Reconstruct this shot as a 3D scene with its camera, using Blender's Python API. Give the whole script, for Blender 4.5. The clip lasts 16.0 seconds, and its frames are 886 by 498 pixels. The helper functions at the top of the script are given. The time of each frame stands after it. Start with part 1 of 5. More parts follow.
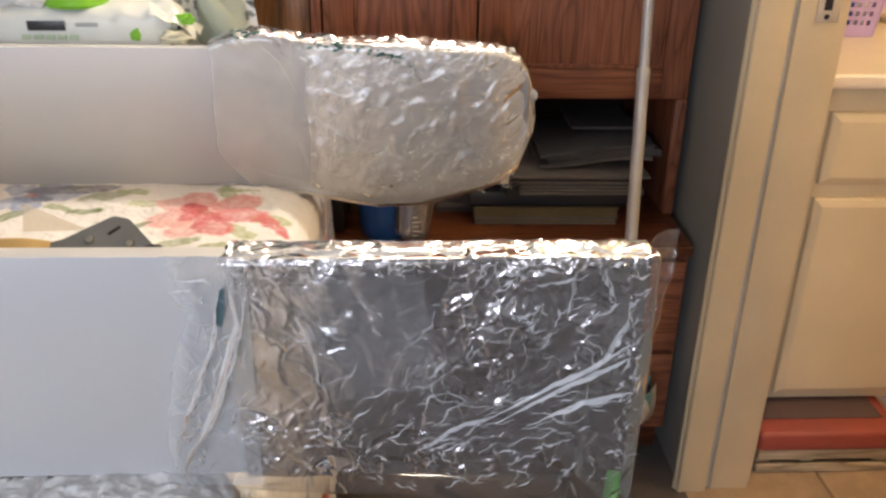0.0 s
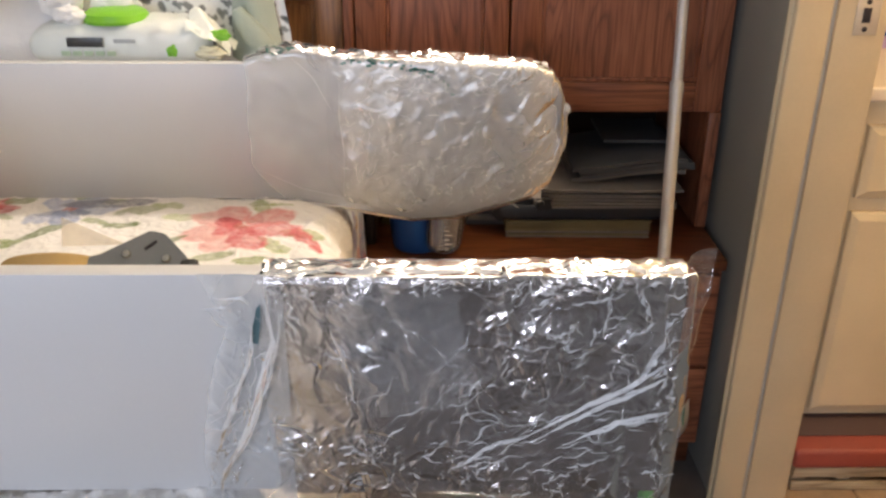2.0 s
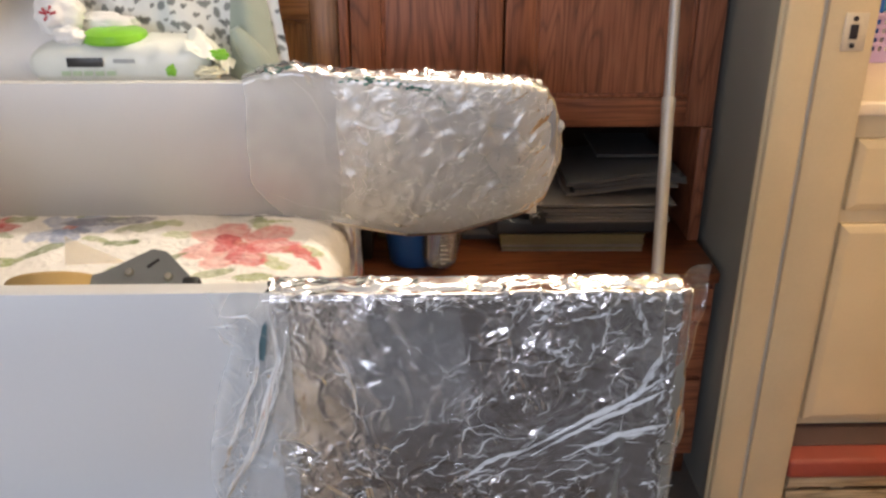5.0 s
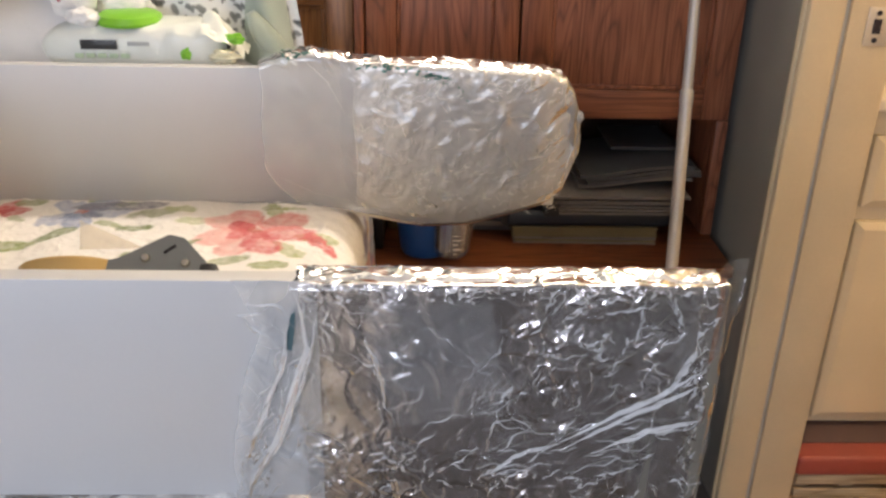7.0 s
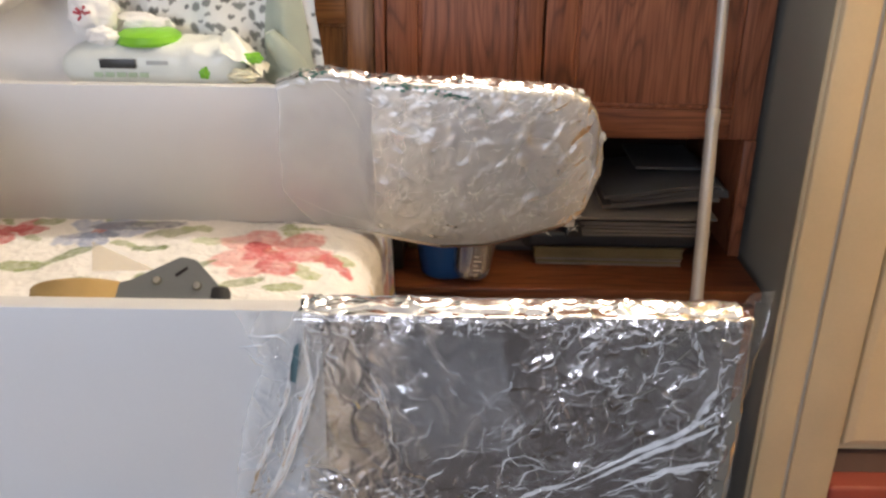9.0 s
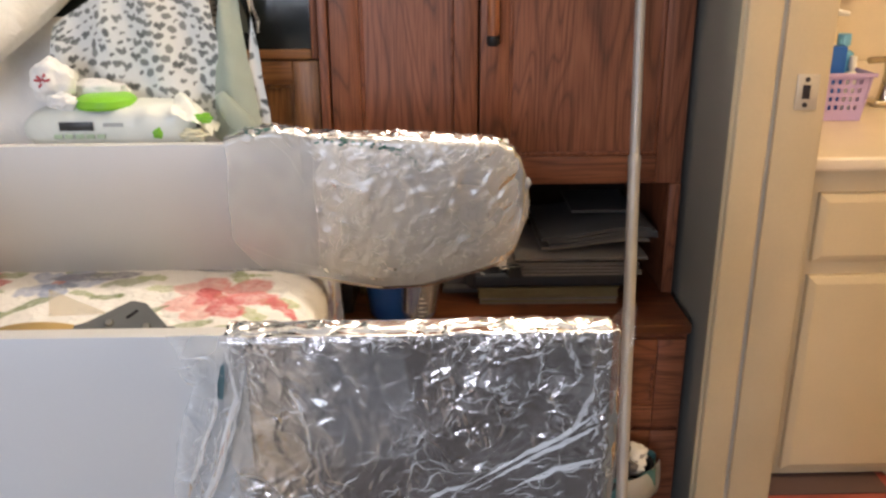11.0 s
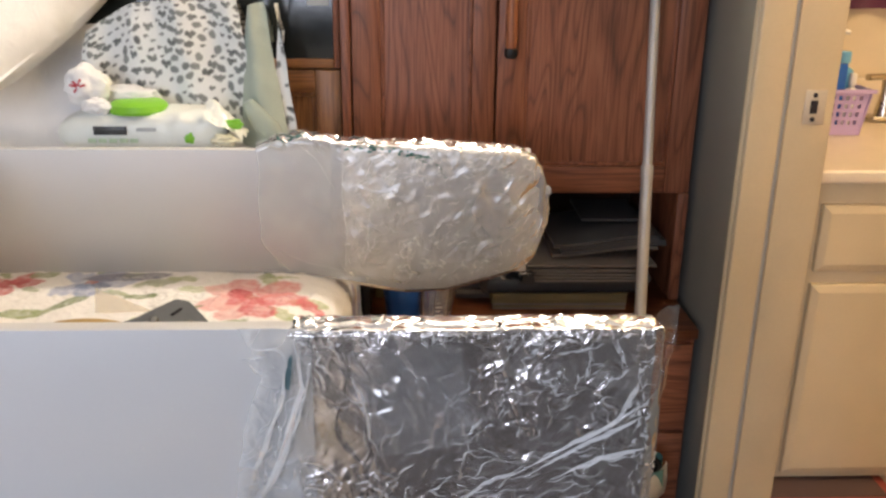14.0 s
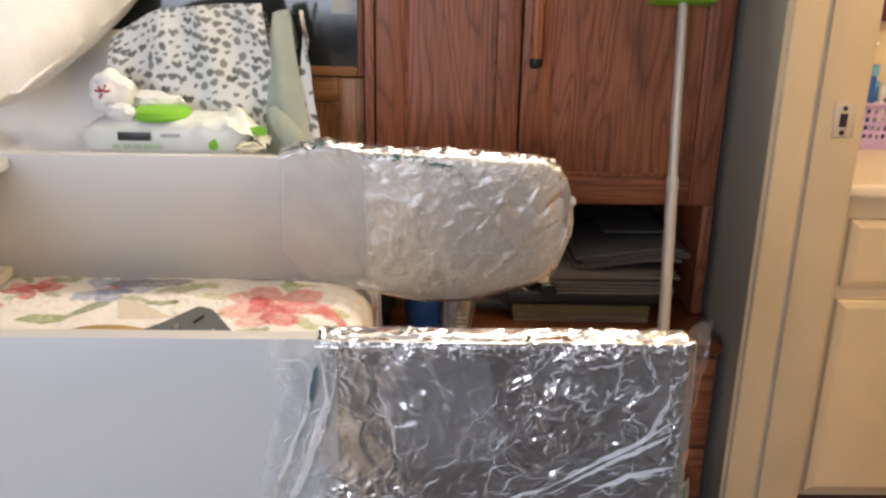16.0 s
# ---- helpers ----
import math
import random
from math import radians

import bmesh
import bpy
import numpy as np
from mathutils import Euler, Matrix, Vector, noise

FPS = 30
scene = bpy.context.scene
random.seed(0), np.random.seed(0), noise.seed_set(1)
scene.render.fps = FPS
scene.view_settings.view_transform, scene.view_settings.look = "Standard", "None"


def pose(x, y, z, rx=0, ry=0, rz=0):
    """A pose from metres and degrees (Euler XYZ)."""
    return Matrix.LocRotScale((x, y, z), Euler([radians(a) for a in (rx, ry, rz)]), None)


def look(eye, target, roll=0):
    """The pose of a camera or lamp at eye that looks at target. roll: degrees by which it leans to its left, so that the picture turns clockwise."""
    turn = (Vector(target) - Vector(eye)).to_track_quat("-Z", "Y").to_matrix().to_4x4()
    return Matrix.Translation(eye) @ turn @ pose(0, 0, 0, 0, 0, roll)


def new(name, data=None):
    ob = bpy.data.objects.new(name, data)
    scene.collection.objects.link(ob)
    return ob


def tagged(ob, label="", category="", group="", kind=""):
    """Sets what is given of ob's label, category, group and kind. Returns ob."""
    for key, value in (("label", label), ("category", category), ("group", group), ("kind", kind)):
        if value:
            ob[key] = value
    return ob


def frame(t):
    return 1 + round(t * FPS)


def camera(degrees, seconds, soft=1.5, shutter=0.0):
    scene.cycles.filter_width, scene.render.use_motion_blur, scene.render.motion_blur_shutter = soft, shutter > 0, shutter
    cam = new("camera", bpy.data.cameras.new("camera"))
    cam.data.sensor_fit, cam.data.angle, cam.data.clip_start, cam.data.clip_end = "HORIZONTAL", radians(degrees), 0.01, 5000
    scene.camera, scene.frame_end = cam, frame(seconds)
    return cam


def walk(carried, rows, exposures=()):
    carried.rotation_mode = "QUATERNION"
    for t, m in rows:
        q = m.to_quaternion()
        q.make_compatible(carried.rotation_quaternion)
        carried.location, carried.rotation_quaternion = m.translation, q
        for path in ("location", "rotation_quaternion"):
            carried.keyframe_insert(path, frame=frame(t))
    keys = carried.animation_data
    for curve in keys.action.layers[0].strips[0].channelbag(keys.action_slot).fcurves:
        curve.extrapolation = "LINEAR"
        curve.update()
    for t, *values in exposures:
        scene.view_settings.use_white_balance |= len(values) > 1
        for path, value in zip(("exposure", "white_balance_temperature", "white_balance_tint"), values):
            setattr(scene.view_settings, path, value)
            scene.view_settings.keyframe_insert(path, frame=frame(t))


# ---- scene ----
cam = camera(53.5, 16.0, soft=2.6)
PATH = [
    (0, (0.045, 0.163, 1.209), (0.144, 1.965, 0.347), 1.1),
    (0.5, (0.036, 0.164, 1.212), (0.133, 1.974, 0.369), 1.5),
    (1, (0.033, 0.163, 1.217), (0.113, 1.983, 0.394), 1.2),
    (1.5, (0.043, 0.166, 1.215), (0.12, 1.982, 0.382), 0.7),
    (2, (0.04, 0.166, 1.215), (0.074, 1.98, 0.372), 0.4),
    (2.5, (0.034, 0.169, 1.218), (0.033, 1.99, 0.39), 0.2),
    (3, (0.035, 0.163, 1.223), (0.035, 1.993, 0.416), 0.3),
    (3.5, (0.04, 0.157, 1.226), (0.058, 1.993, 0.433), -0.3),
    (4, (0.033, 0.157, 1.223), (0.059, 1.988, 0.419), 0.3),
    (4.2, (0.038, 0.147, 1.23), (0.065, 1.979, 0.428), -0.1),
    (6.3, (0.011, 0.165, 1.216), (0.101, 1.975, 0.369), 1.3),
    (6.5, (0.008, 0.164, 1.217), (0.09, 1.975, 0.373), 1.3),
    (7, (0.006, 0.166, 1.219), (0.063, 1.982, 0.383), 1.2),
    (7.5, (0.004, 0.16, 1.226), (0.027, 1.987, 0.413), 1.2),
    (8, (0.012, 0.166, 1.228), (0.04, 1.998, 0.427), 1.0),
    (8.2, (0.01, 0.171, 1.226), (0.018, 1.999, 0.415), 1.3),
    (10.3, (0.055, 0.211, 1.218), (0.061, 2.069, 0.477), 0.1),
    (10.5, (0.06, 0.159, 1.226), (0.131, 2.028, 0.518), 1.1),
    (11, (0.08, 0.095, 1.237), (0.124, 1.971, 0.546), -0.3),
    (11.5, (0.114, 0.028, 1.229), (0.084, 1.876, 0.464), 2.0),
    (12, (0.118, -0.002, 1.229), (-0.029, 1.826, 0.431), -0.7),
    (12.5, (0.054, -0.016, 1.239), (0.044, 1.828, 0.465), -0.3),
    (13, (-0.028, -0.017, 1.232), (0.132, 1.82, 0.457), 0.3),
    (13.5, (-0.017, 0.018, 1.236), (0.152, 1.859, 0.472), -0.1),
    (14, (0.015, 0.05, 1.245), (0.096, 1.933, 0.575), 0.7),
    (14.5, (0.016, 0.065, 1.244), (0.003, 1.95, 0.578), 0.8),
    (15, (0.011, 0.06, 1.246), (-0.025, 1.95, 0.593), 0.1),
    (15.5, (0.006, 0.062, 1.242), (0.021, 1.948, 0.577), 1.0),
    (16, (0.004, 0.062, 1.243), (0.049, 1.953, 0.591), 1.1),
]
walk(cam, [(t, look(eye, target, roll)) for t, eye, target, roll in PATH])

# ---------------------------------------------------------------- light
world = bpy.data.worlds.new("sky")
scene.world = world
world.use_nodes = True
wn = world.node_tree.nodes
sky = wn.new("ShaderNodeTexSky")
sky.sky_type, sky.sun_disc = "NISHITA", False
sky.sun_elevation, sky.sun_rotation = radians(40), radians(200)
wn["Background"].inputs["Strength"].default_value = 0.1
world.node_tree.links.new(sky.outputs[0], wn["Background"].inputs["Color"])


def lamp(name, kind, m, energy, colour, size=0.1, size_y=None):
    data = bpy.data.lights.new(name, kind)
    data.energy, data.color = energy, colour
    if kind == "AREA":
        data.size = size
        if size_y:
            data.shape, data.size_y = "RECTANGLE", size_y
    else:
        data.shadow_soft_size = size
    ob = new(name, data)
    ob.matrix_world = m
    return ob


# daylight in the window opening behind the camera, a ceiling lamp over the oak cabinet, the bathroom's lamp
lamp("window_daylight", "AREA", look((-1.0, -2.12, 1.42), (-1.0, 0, 1.42)), 50, (0.74, 0.80, 0.97), 1.38, 1.18)
lamp("ceiling_lamp_light", "POINT", pose(0.34, 1.92, 2.30), 64, (1.0, 0.89, 0.74), 0.05)
lamp("bathroom_lamp_light", "POINT", pose(1.35, 1.15, 2.22), 33, (1.0, 0.75, 0.46), 0.10)
scene.view_settings.exposure = 0.1

# ---------------------------------------------------------------- materials


def mat_new(name):
    m = bpy.data.materials.new(name)
    m.use_nodes = True
    return m, m.node_tree, m.node_tree.nodes["Principled BSDF"]


def ramp(nt, fac, stops):
    r = nt.nodes.new("ShaderNodeValToRGB")
    e = r.color_ramp.elements
    e[0].position, e[0].color = stops[0][0], (*stops[0][1], 1)
    e[1].position, e[1].color = stops[-1][0], (*stops[-1][1], 1)
    for p, c in stops[1:-1]:
        k = e.new(p)
        k.color = (*c, 1)
    nt.links.new(fac, r.inputs[0])
    return r.outputs[0]


def coords(nt, scale=(1, 1, 1)):
    tc = nt.nodes.new("ShaderNodeTexCoord")
    mp = nt.nodes.new("ShaderNodeMapping")
    mp.inputs["Scale"].default_value = scale
    nt.links.new(tc.outputs["Object"], mp.inputs[0])
    return mp.outputs[0]


def noise_tex(nt, vec, scale, detail=4, rough=0.55, distort=0.0):
    n = nt.nodes.new("ShaderNodeTexNoise")
    n.inputs["Scale"].default_value = scale
    n.inputs["Detail"].default_value = detail
    n.inputs["Roughness"].default_value = rough
    n.inputs["Distortion"].default_value = distort
    nt.links.new(vec, n.inputs["Vector"])
    return n.outputs["Fac"]


def mix_col(nt, fac, a, b, mode="MIX"):
    m = nt.nodes.new("ShaderNodeMix")
    m.data_type, m.blend_type = "RGBA", mode
    for sock, v in ((m.inputs[0], fac), (m.inputs[6], a), (m.inputs[7], b)):
        if isinstance(v, (int, float)):
            sock.default_value = v
        elif isinstance(v, tuple):
            sock.default_value = (*v, 1)
        else:
            nt.links.new(v, sock)
    return m.outputs[2]


def bump(nt, bsdf, height, dist=0.002, strength=0.5, before=None):
    b = nt.nodes.new("ShaderNodeBump")
    b.inputs["Strength"].default_value, b.inputs["Distance"].default_value = strength, dist
    nt.links.new(height, b.inputs["Height"])
    if before:
        nt.links.new(before, b.inputs["Normal"])
    nt.links.new(b.outputs[0], bsdf.inputs["Normal"])
    return b.outputs[0]


def plain(name, col, rough=0.5, metal=0.0, vary=0.12, scale=14, bump_mm=0.3, grain=180):
    """A surface with mottling at two scales and a fine relief."""
    m, nt, b = mat_new(name)
    v = coords(nt)
    big = noise_tex(nt, v, scale, 3)
    fine = noise_tex(nt, v, grain, 3)
    dark = tuple(c * (1 - vary) for c in col)
    light = tuple(min(1, c * (1 + vary * 0.6)) for c in col)
    c = ramp(nt, big, [(0.3, dark), (0.7, light)])
    c = mix_col(nt, 0.25, c, ramp(nt, fine, [(0.35, dark), (0.65, light)]))
    nt.links.new(c, b.inputs["Base Color"])
    r = nt.nodes.new("ShaderNodeMapRange")
    r.inputs["To Min"].default_value, r.inputs["To Max"].default_value = max(0.02, rough - 0.06), min(1, rough + 0.08)
    nt.links.new(big, r.inputs["Value"])
    nt.links.new(r.outputs[0], b.inputs["Roughness"])
    b.inputs["Metallic"].default_value = metal
    if bump_mm:
        bump(nt, b, fine, bump_mm / 1000, 0.6)
    return m


def wood(name, dark, mid, light, along="z", rough=0.42, fine=1.0):
    """Open-grained oak: long cathedral bands and short dark pores along the grain."""
    m, nt, b = mat_new(name)
    squash = {"z": (1, 1, 0.13), "x": (0.13, 1, 1), "y": (1, 0.13, 1)}[along]
    pore = {"z": (1, 1, 0.03), "x": (0.03, 1, 1), "y": (1, 0.03, 1)}[along]
    info = nt.nodes.new("ShaderNodeObjectInfo")
    off = nt.nodes.new("ShaderNodeVectorMath")
    off.operation = "ADD"
    mul = nt.nodes.new("ShaderNodeMath")
    mul.operation = "MULTIPLY"
    mul.inputs[1].default_value = 7.0
    nt.links.new(info.outputs["Random"], mul.inputs[0])
    nt.links.new(coords(nt, squash), off.inputs[0])
    nt.links.new(mul.outputs[0], off.inputs[1])
    bands = noise_tex(nt, off.outputs[0], 7 * fine, 2, 0.5, 0.6)
    # rings: repeating bands of a slow noise field
    k = nt.nodes.new("ShaderNodeMath")
    k.operation = "MULTIPLY"
    k.inputs[1].default_value = 20
    nt.links.new(bands, k.inputs[0])
    fr = nt.nodes.new("ShaderNodeMath")
    fr.operation = "PINGPONG"
    fr.inputs[1].default_value = 0.5
    nt.links.new(k.outputs[0], fr.inputs[0])
    c = ramp(nt, fr.outputs[0], [(0.0, dark), (0.11, mid), (0.5, light)])
    pores = noise_tex(nt, coords(nt, pore), 260, 3, 0.6)
    pc = ramp(nt, pores, [(0.40, (0.35, 0.30, 0.28)), (0.55, (1, 1, 1))])
    c = mix_col(nt, 0.5, c, pc, "MULTIPLY")
    slow = noise_tex(nt, coords(nt), 3.0, 2)
    c = mix_col(nt, 0.35, c, ramp(nt, slow, [(0.35, (0.6, 0.55, 0.5)), (0.65, (1, 1, 1))]), "MULTIPLY")
    nt.links.new(c, b.inputs["Base Color"])
    b.inputs["Roughness"].default_value = rough
    bump(nt, b, pores, 0.0006, 0.5)
    return m


def fabric(name, col, col2, weave=900, wrinkle=0.0, rough=0.9):
    m, nt, b = mat_new(name)
    v = coords(nt)
    big = noise_tex(nt, v, 9, 3)
    nt.links.new(ramp(nt, big, [(0.3, col), (0.7, col2)]), b.inputs["Base Color"])
    b.inputs["Roughness"].default_value = rough
    b.inputs["Sheen Weight"].default_value = 0.2
    n = bump(nt, b, noise_tex(nt, v, weave, 2), 0.0004, 0.5)
    if wrinkle:
        bump(nt, b, noise_tex(nt, v, 26, 4, 0.6, 0.8), wrinkle, 0.7, n)
    return m


def printed(name, relief=0.0015, relief_scale=90, rough=0.88, quilted=False):
    """Cloth with a print that the mesh carries in its colour attribute."""
    m, nt, b = mat_new(name)
    a = nt.nodes.new("ShaderNodeAttribute")
    a.attribute_name = "print"
    v = coords(nt)
    fine = noise_tex(nt, v, 500, 2)
    c = mix_col(nt, 0.2, a.outputs["Color"], ramp(nt, fine, [(0.3, (0.7, 0.7, 0.7)), (0.7, (1, 1, 1))]), "MULTIPLY")
    nt.links.new(c, b.inputs["Base Color"])
    b.inputs["Roughness"].default_value = rough
    n = bump(nt, b, fine, 0.0004, 0.4)
    if quilted:
        vo = nt.nodes.new("ShaderNodeTexVoronoi")
        vo.feature, vo.inputs["Scale"].default_value = "SMOOTH_F1", 95
        warp = nt.nodes.new("ShaderNodeVectorMath")
        warp.operation = "ADD"
        w = nt.nodes.new("ShaderNodeTexNoise")
        w.inputs["Scale"].default_value = 30
        nt.links.new(v, w.inputs["Vector"])
        sc = nt.nodes.new("ShaderNodeVectorMath")
        sc.operation = "SCALE"
        sc.inputs["Scale"].default_value = 0.03
        nt.links.new(w.outputs["Color"], sc.inputs[0])
        nt.links.new(v, warp.inputs[0])
        nt.links.new(sc.outputs[0], warp.inputs[1])
        nt.links.new(warp.outputs[0], vo.inputs["Vector"])
        bump(nt, b, vo.outputs["Distance"], -relief * 3, 0.8, n)
    else:
        bump(nt, b, noise_tex(nt, v, relief_scale, 3), relief, 0.6, n)
    return m


def film_mat(name, haze, tint=(1, 1, 1), rough=0.10, gloss=0.16, back=0.4):
    """Thin clear plastic: see-through, with a sharp sheen and a trace of haze."""
    m, nt, b = mat_new(name)
    nt.nodes.remove(b)
    out = nt.nodes["Material Output"]
    clear = nt.nodes.new("ShaderNodeBsdfTransparent")
    clear.inputs[0].default_value = (*[0.97 * c for c in tint], 1)
    front = nt.nodes.new("ShaderNodeBsdfDiffuse")
    front.inputs[0].default_value = (0.84, 0.85, 0.86, 1)
    behind = nt.nodes.new("ShaderNodeBsdfTranslucent")
    behind.inputs[0].default_value = (0.84, 0.85, 0.86, 1)
    milky = nt.nodes.new("ShaderNodeMixShader")
    milky.inputs[0].default_value = back
    nt.links.new(front.outputs[0], milky.inputs[1])
    nt.links.new(behind.outputs[0], milky.inputs[2])
    shine = nt.nodes.new("ShaderNodeBsdfGlossy")
    shine.inputs["Roughness"].default_value = rough
    shine.inputs["Color"].default_value = (1, 1, 1, 1)
    v = coords(nt)
    mottled = nt.nodes.new("ShaderNodeMapRange")
    mottled.inputs["To Min"].default_value, mottled.inputs["To Max"].default_value = haze * 0.5, haze * 1.6
    nt.links.new(noise_tex(nt, v, 9, 2), mottled.inputs["Value"])
    a = nt.nodes.new("ShaderNodeMixShader")
    nt.links.new(mottled.outputs[0], a.inputs[0])
    nt.links.new(clear.outputs[0], a.inputs[1])
    nt.links.new(milky.outputs[0], a.inputs[2])
    lw = nt.nodes.new("ShaderNodeFresnel")
    lw.inputs["IOR"].default_value = 1.45
    add = nt.nodes.new("ShaderNodeMath")
    add.operation = "ADD"
    add.inputs[1].default_value = gloss
    nt.links.new(lw.outputs[0], add.inputs[0])
    z = nt.nodes.new("ShaderNodeMixShader")
    nt.links.new(add.outputs[0], z.inputs[0])
    nt.links.new(a.outputs[0], z.inputs[1])
    nt.links.new(shine.outputs[0], z.inputs[2])
    nt.links.new(z.outputs[0], out.inputs[0])
    bn = nt.nodes.new("ShaderNodeBump")
    bn.inputs["Strength"].default_value, bn.inputs["Distance"].default_value = 0.3, 0.0003
    nt.links.new(noise_tex(nt, v, 40, 2, 0.5, 0.2), bn.inputs["Height"])
    nt.links.new(bn.outputs[0], shine.inputs["Normal"])
    return m


def foil_mat(name, col=(0.71, 0.67, 0.67), rough=0.24):
    m, nt, b = mat_new(name)
    v = coords(nt)
    b.inputs["Metallic"].default_value = 1.0
    big = noise_tex(nt, v, 30, 3)
    nt.links.new(ramp(nt, big, [(0.3, tuple(c * 0.85 for c in col)), (0.7, col)]), b.inputs["Base Color"])
    b.inputs["Roughness"].default_value = rough
    bump(nt, b, noise_tex(nt, v, 90, 3, 0.5, 1.0), 0.0004, 0.4)
    return m


def glass_mat(name, col=(0.9, 0.95, 0.95), rough=0.03):
    m, nt, b = mat_new(name)
    b.inputs["Base Color"].default_value = (*col, 1)
    b.inputs["Transmission Weight"].default_value = 1.0
    b.inputs["Roughness"].default_value = rough
    b.inputs["IOR"].default_value = 1.45
    return m


def glow_mat(name, col, strength):
    m, nt, b = mat_new(name)
    b.inputs["Base Color"].default_value = (0.9, 0.88, 0.85, 1)
    b.inputs["Emission Color"].default_value = (*col, 1)
    b.inputs["Emission Strength"].default_value = strength
    return m


OAK = ((0.175, 0.062, 0.033), (0.285, 0.099, 0.049), (0.35, 0.13, 0.066))
M_OAK = wood("oak_upright", *OAK)
M_OAK_H = wood("oak_level", *OAK, along="x")
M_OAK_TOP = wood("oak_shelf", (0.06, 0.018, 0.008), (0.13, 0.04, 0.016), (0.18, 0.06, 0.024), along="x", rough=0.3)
M_OAK_LIGHT = wood("oak_honey", (0.20, 0.085, 0.03), (0.29, 0.13, 0.045), (0.35, 0.165, 0.06))
M_OAK_LIGHT_H = wood("oak_honey_level", (0.20, 0.085, 0.03), (0.29, 0.13, 0.045), (0.35, 0.165, 0.06), along="x")
# cabinet insides near black: the recess's shade is in the colour
M_NICHE = plain("shaded_interior", (0.03, 0.016, 0.011), 0.7)
M_BOARD = plain("white_laminate", (0.61, 0.605, 0.605), 0.38, vary=0.03, scale=5, bump_mm=0.05, grain=400)
M_EDGE = plain("cream_edge_band", (0.78, 0.74, 0.64), 0.45, vary=0.05)
M_FOIL = foil_mat("aluminium_foil", (0.72, 0.68, 0.68), 0.24)
M_FOIL_DULL = foil_mat("aluminium_foil_dull", (0.80, 0.78, 0.76), 0.36)
M_FILM = film_mat("clear_film", 0.05, rough=0.12, gloss=0.05)
M_REFLECTION = film_mat("reflection_film", 0.10, rough=0.14, gloss=0.07)
M_SKIRT = film_mat("loose_film", 0.30, (0.98, 0.99, 1.0), rough=0.20, gloss=0.05, back=0.1)
M_FILM_HAZY = film_mat("hazy_film", 0.36, rough=0.24, gloss=0.05, back=0.2)
# milky whites that carry the window's glints on film folds and wrinkles
M_FOLD_GLINT = film_mat("fold_glint_film", 0.66, (0.98, 0.99, 1.0), rough=0.26, gloss=0.03, back=0.08)
M_WRINKLE_GLINT = film_mat("wrinkle_glint_film", 0.50, (0.98, 0.99, 1.0), rough=0.22, gloss=0.06, back=0.08)
M_FILM_GREEN = plain("green_print", (0.04, 0.15, 0.12), 0.5)
M_QUILT = printed("quilted_cotton", 0.0013, quilted=True)
M_LEAFCLOTH = printed("leaf_print_muslin", 0.0012, 60)
M_SAGE = fabric("sage_cotton", (0.36, 0.42, 0.36), (0.44, 0.50, 0.43), wrinkle=0.002)
M_SHEET = fabric("white_cotton", (0.80, 0.79, 0.78), (0.86, 0.85, 0.85), wrinkle=0.003)
M_PILLOW = fabric("pillow_cotton", (0.79, 0.77, 0.74), (0.86, 0.85, 0.83), wrinkle=0.004)
M_MATTRESS = fabric("mattress_ticking", (0.62, 0.60, 0.56), (0.7, 0.68, 0.64))
M_CREAM = plain("cream_cabinet_paint", (0.66, 0.54, 0.35), 0.35, vary=0.06, scale=6, bump_mm=0.12)
M_TRIM = plain("cream_trim_paint", (0.60, 0.49, 0.32), 0.32, vary=0.07, scale=7, bump_mm=0.15)
# bedroom wall colour lowered to hold the shade between cabinet and door frame
M_WALL = plain("shaded_wall_paint", (0.25, 0.24, 0.212), 0.8, vary=0.06, scale=5, bump_mm=0.4, grain=260)
M_BATHWALL = plain("bath_wall_paint", (0.72, 0.60, 0.42), 0.7, vary=0.05)
M_CEILING = plain("ceiling_paint", (0.80, 0.79, 0.76), 0.9, bump_mm=0.8, grain=120)
M_CARPET = fabric("brown_carpet", (0.048, 0.037, 0.030), (0.085, 0.066, 0.052), weave=420, wrinkle=0.004, rough=1.0)
M_TILE = plain("tan_floor_tile", (0.38, 0.265, 0.17), 0.4, vary=0.25, scale=16)
M_GROUT = plain("grout", (0.26, 0.18, 0.12), 0.9)
M_COUNTER = plain("cultured_marble", (0.80, 0.68, 0.52), 0.18, vary=0.06, scale=8, bump_mm=0)
M_PINK = plain("lilac_plastic", (0.52, 0.38, 0.62), 0.4, vary=0.04)
M_HOLE = plain("dark_hole", (0.02, 0.015, 0.02), 0.8)
M_STEEL = plain("brushed_nickel", (0.62, 0.58, 0.50), 0.25, 1.0, 0.08)
M_BRASS = plain("worn_strike_steel", (0.66, 0.61, 0.53), 0.35, 0.5, 0.15)
M_ALU = plain("grey_painted_tube", (0.50, 0.48, 0.46), 0.42, 0.35, 0.08, bump_mm=0.05)
M_GREEN = plain("lime_plastic", (0.22, 0.55, 0.03), 0.4, vary=0.05)
M_GREEN_D = plain("green_grip", (0.04, 0.42, 0.07), 0.45, vary=0.06)
M_STRIP = plain("grey_rubber", (0.42, 0.42, 0.40), 0.7)
M_BLACK = plain("black_plastic", (0.015, 0.015, 0.016), 0.4)
M_TEAL = plain("teal_bag", (0.07, 0.19, 0.19), 0.4)
# paper, magazine and cover colours darkened to hold the open shelf's shade
M_PAPER = plain("shaded_white_paper", (0.17, 0.155, 0.145), 0.8, vary=0.2)
M_PAPER2 = plain("shaded_grey_magazine", (0.075, 0.08, 0.088), 0.4, vary=0.25)
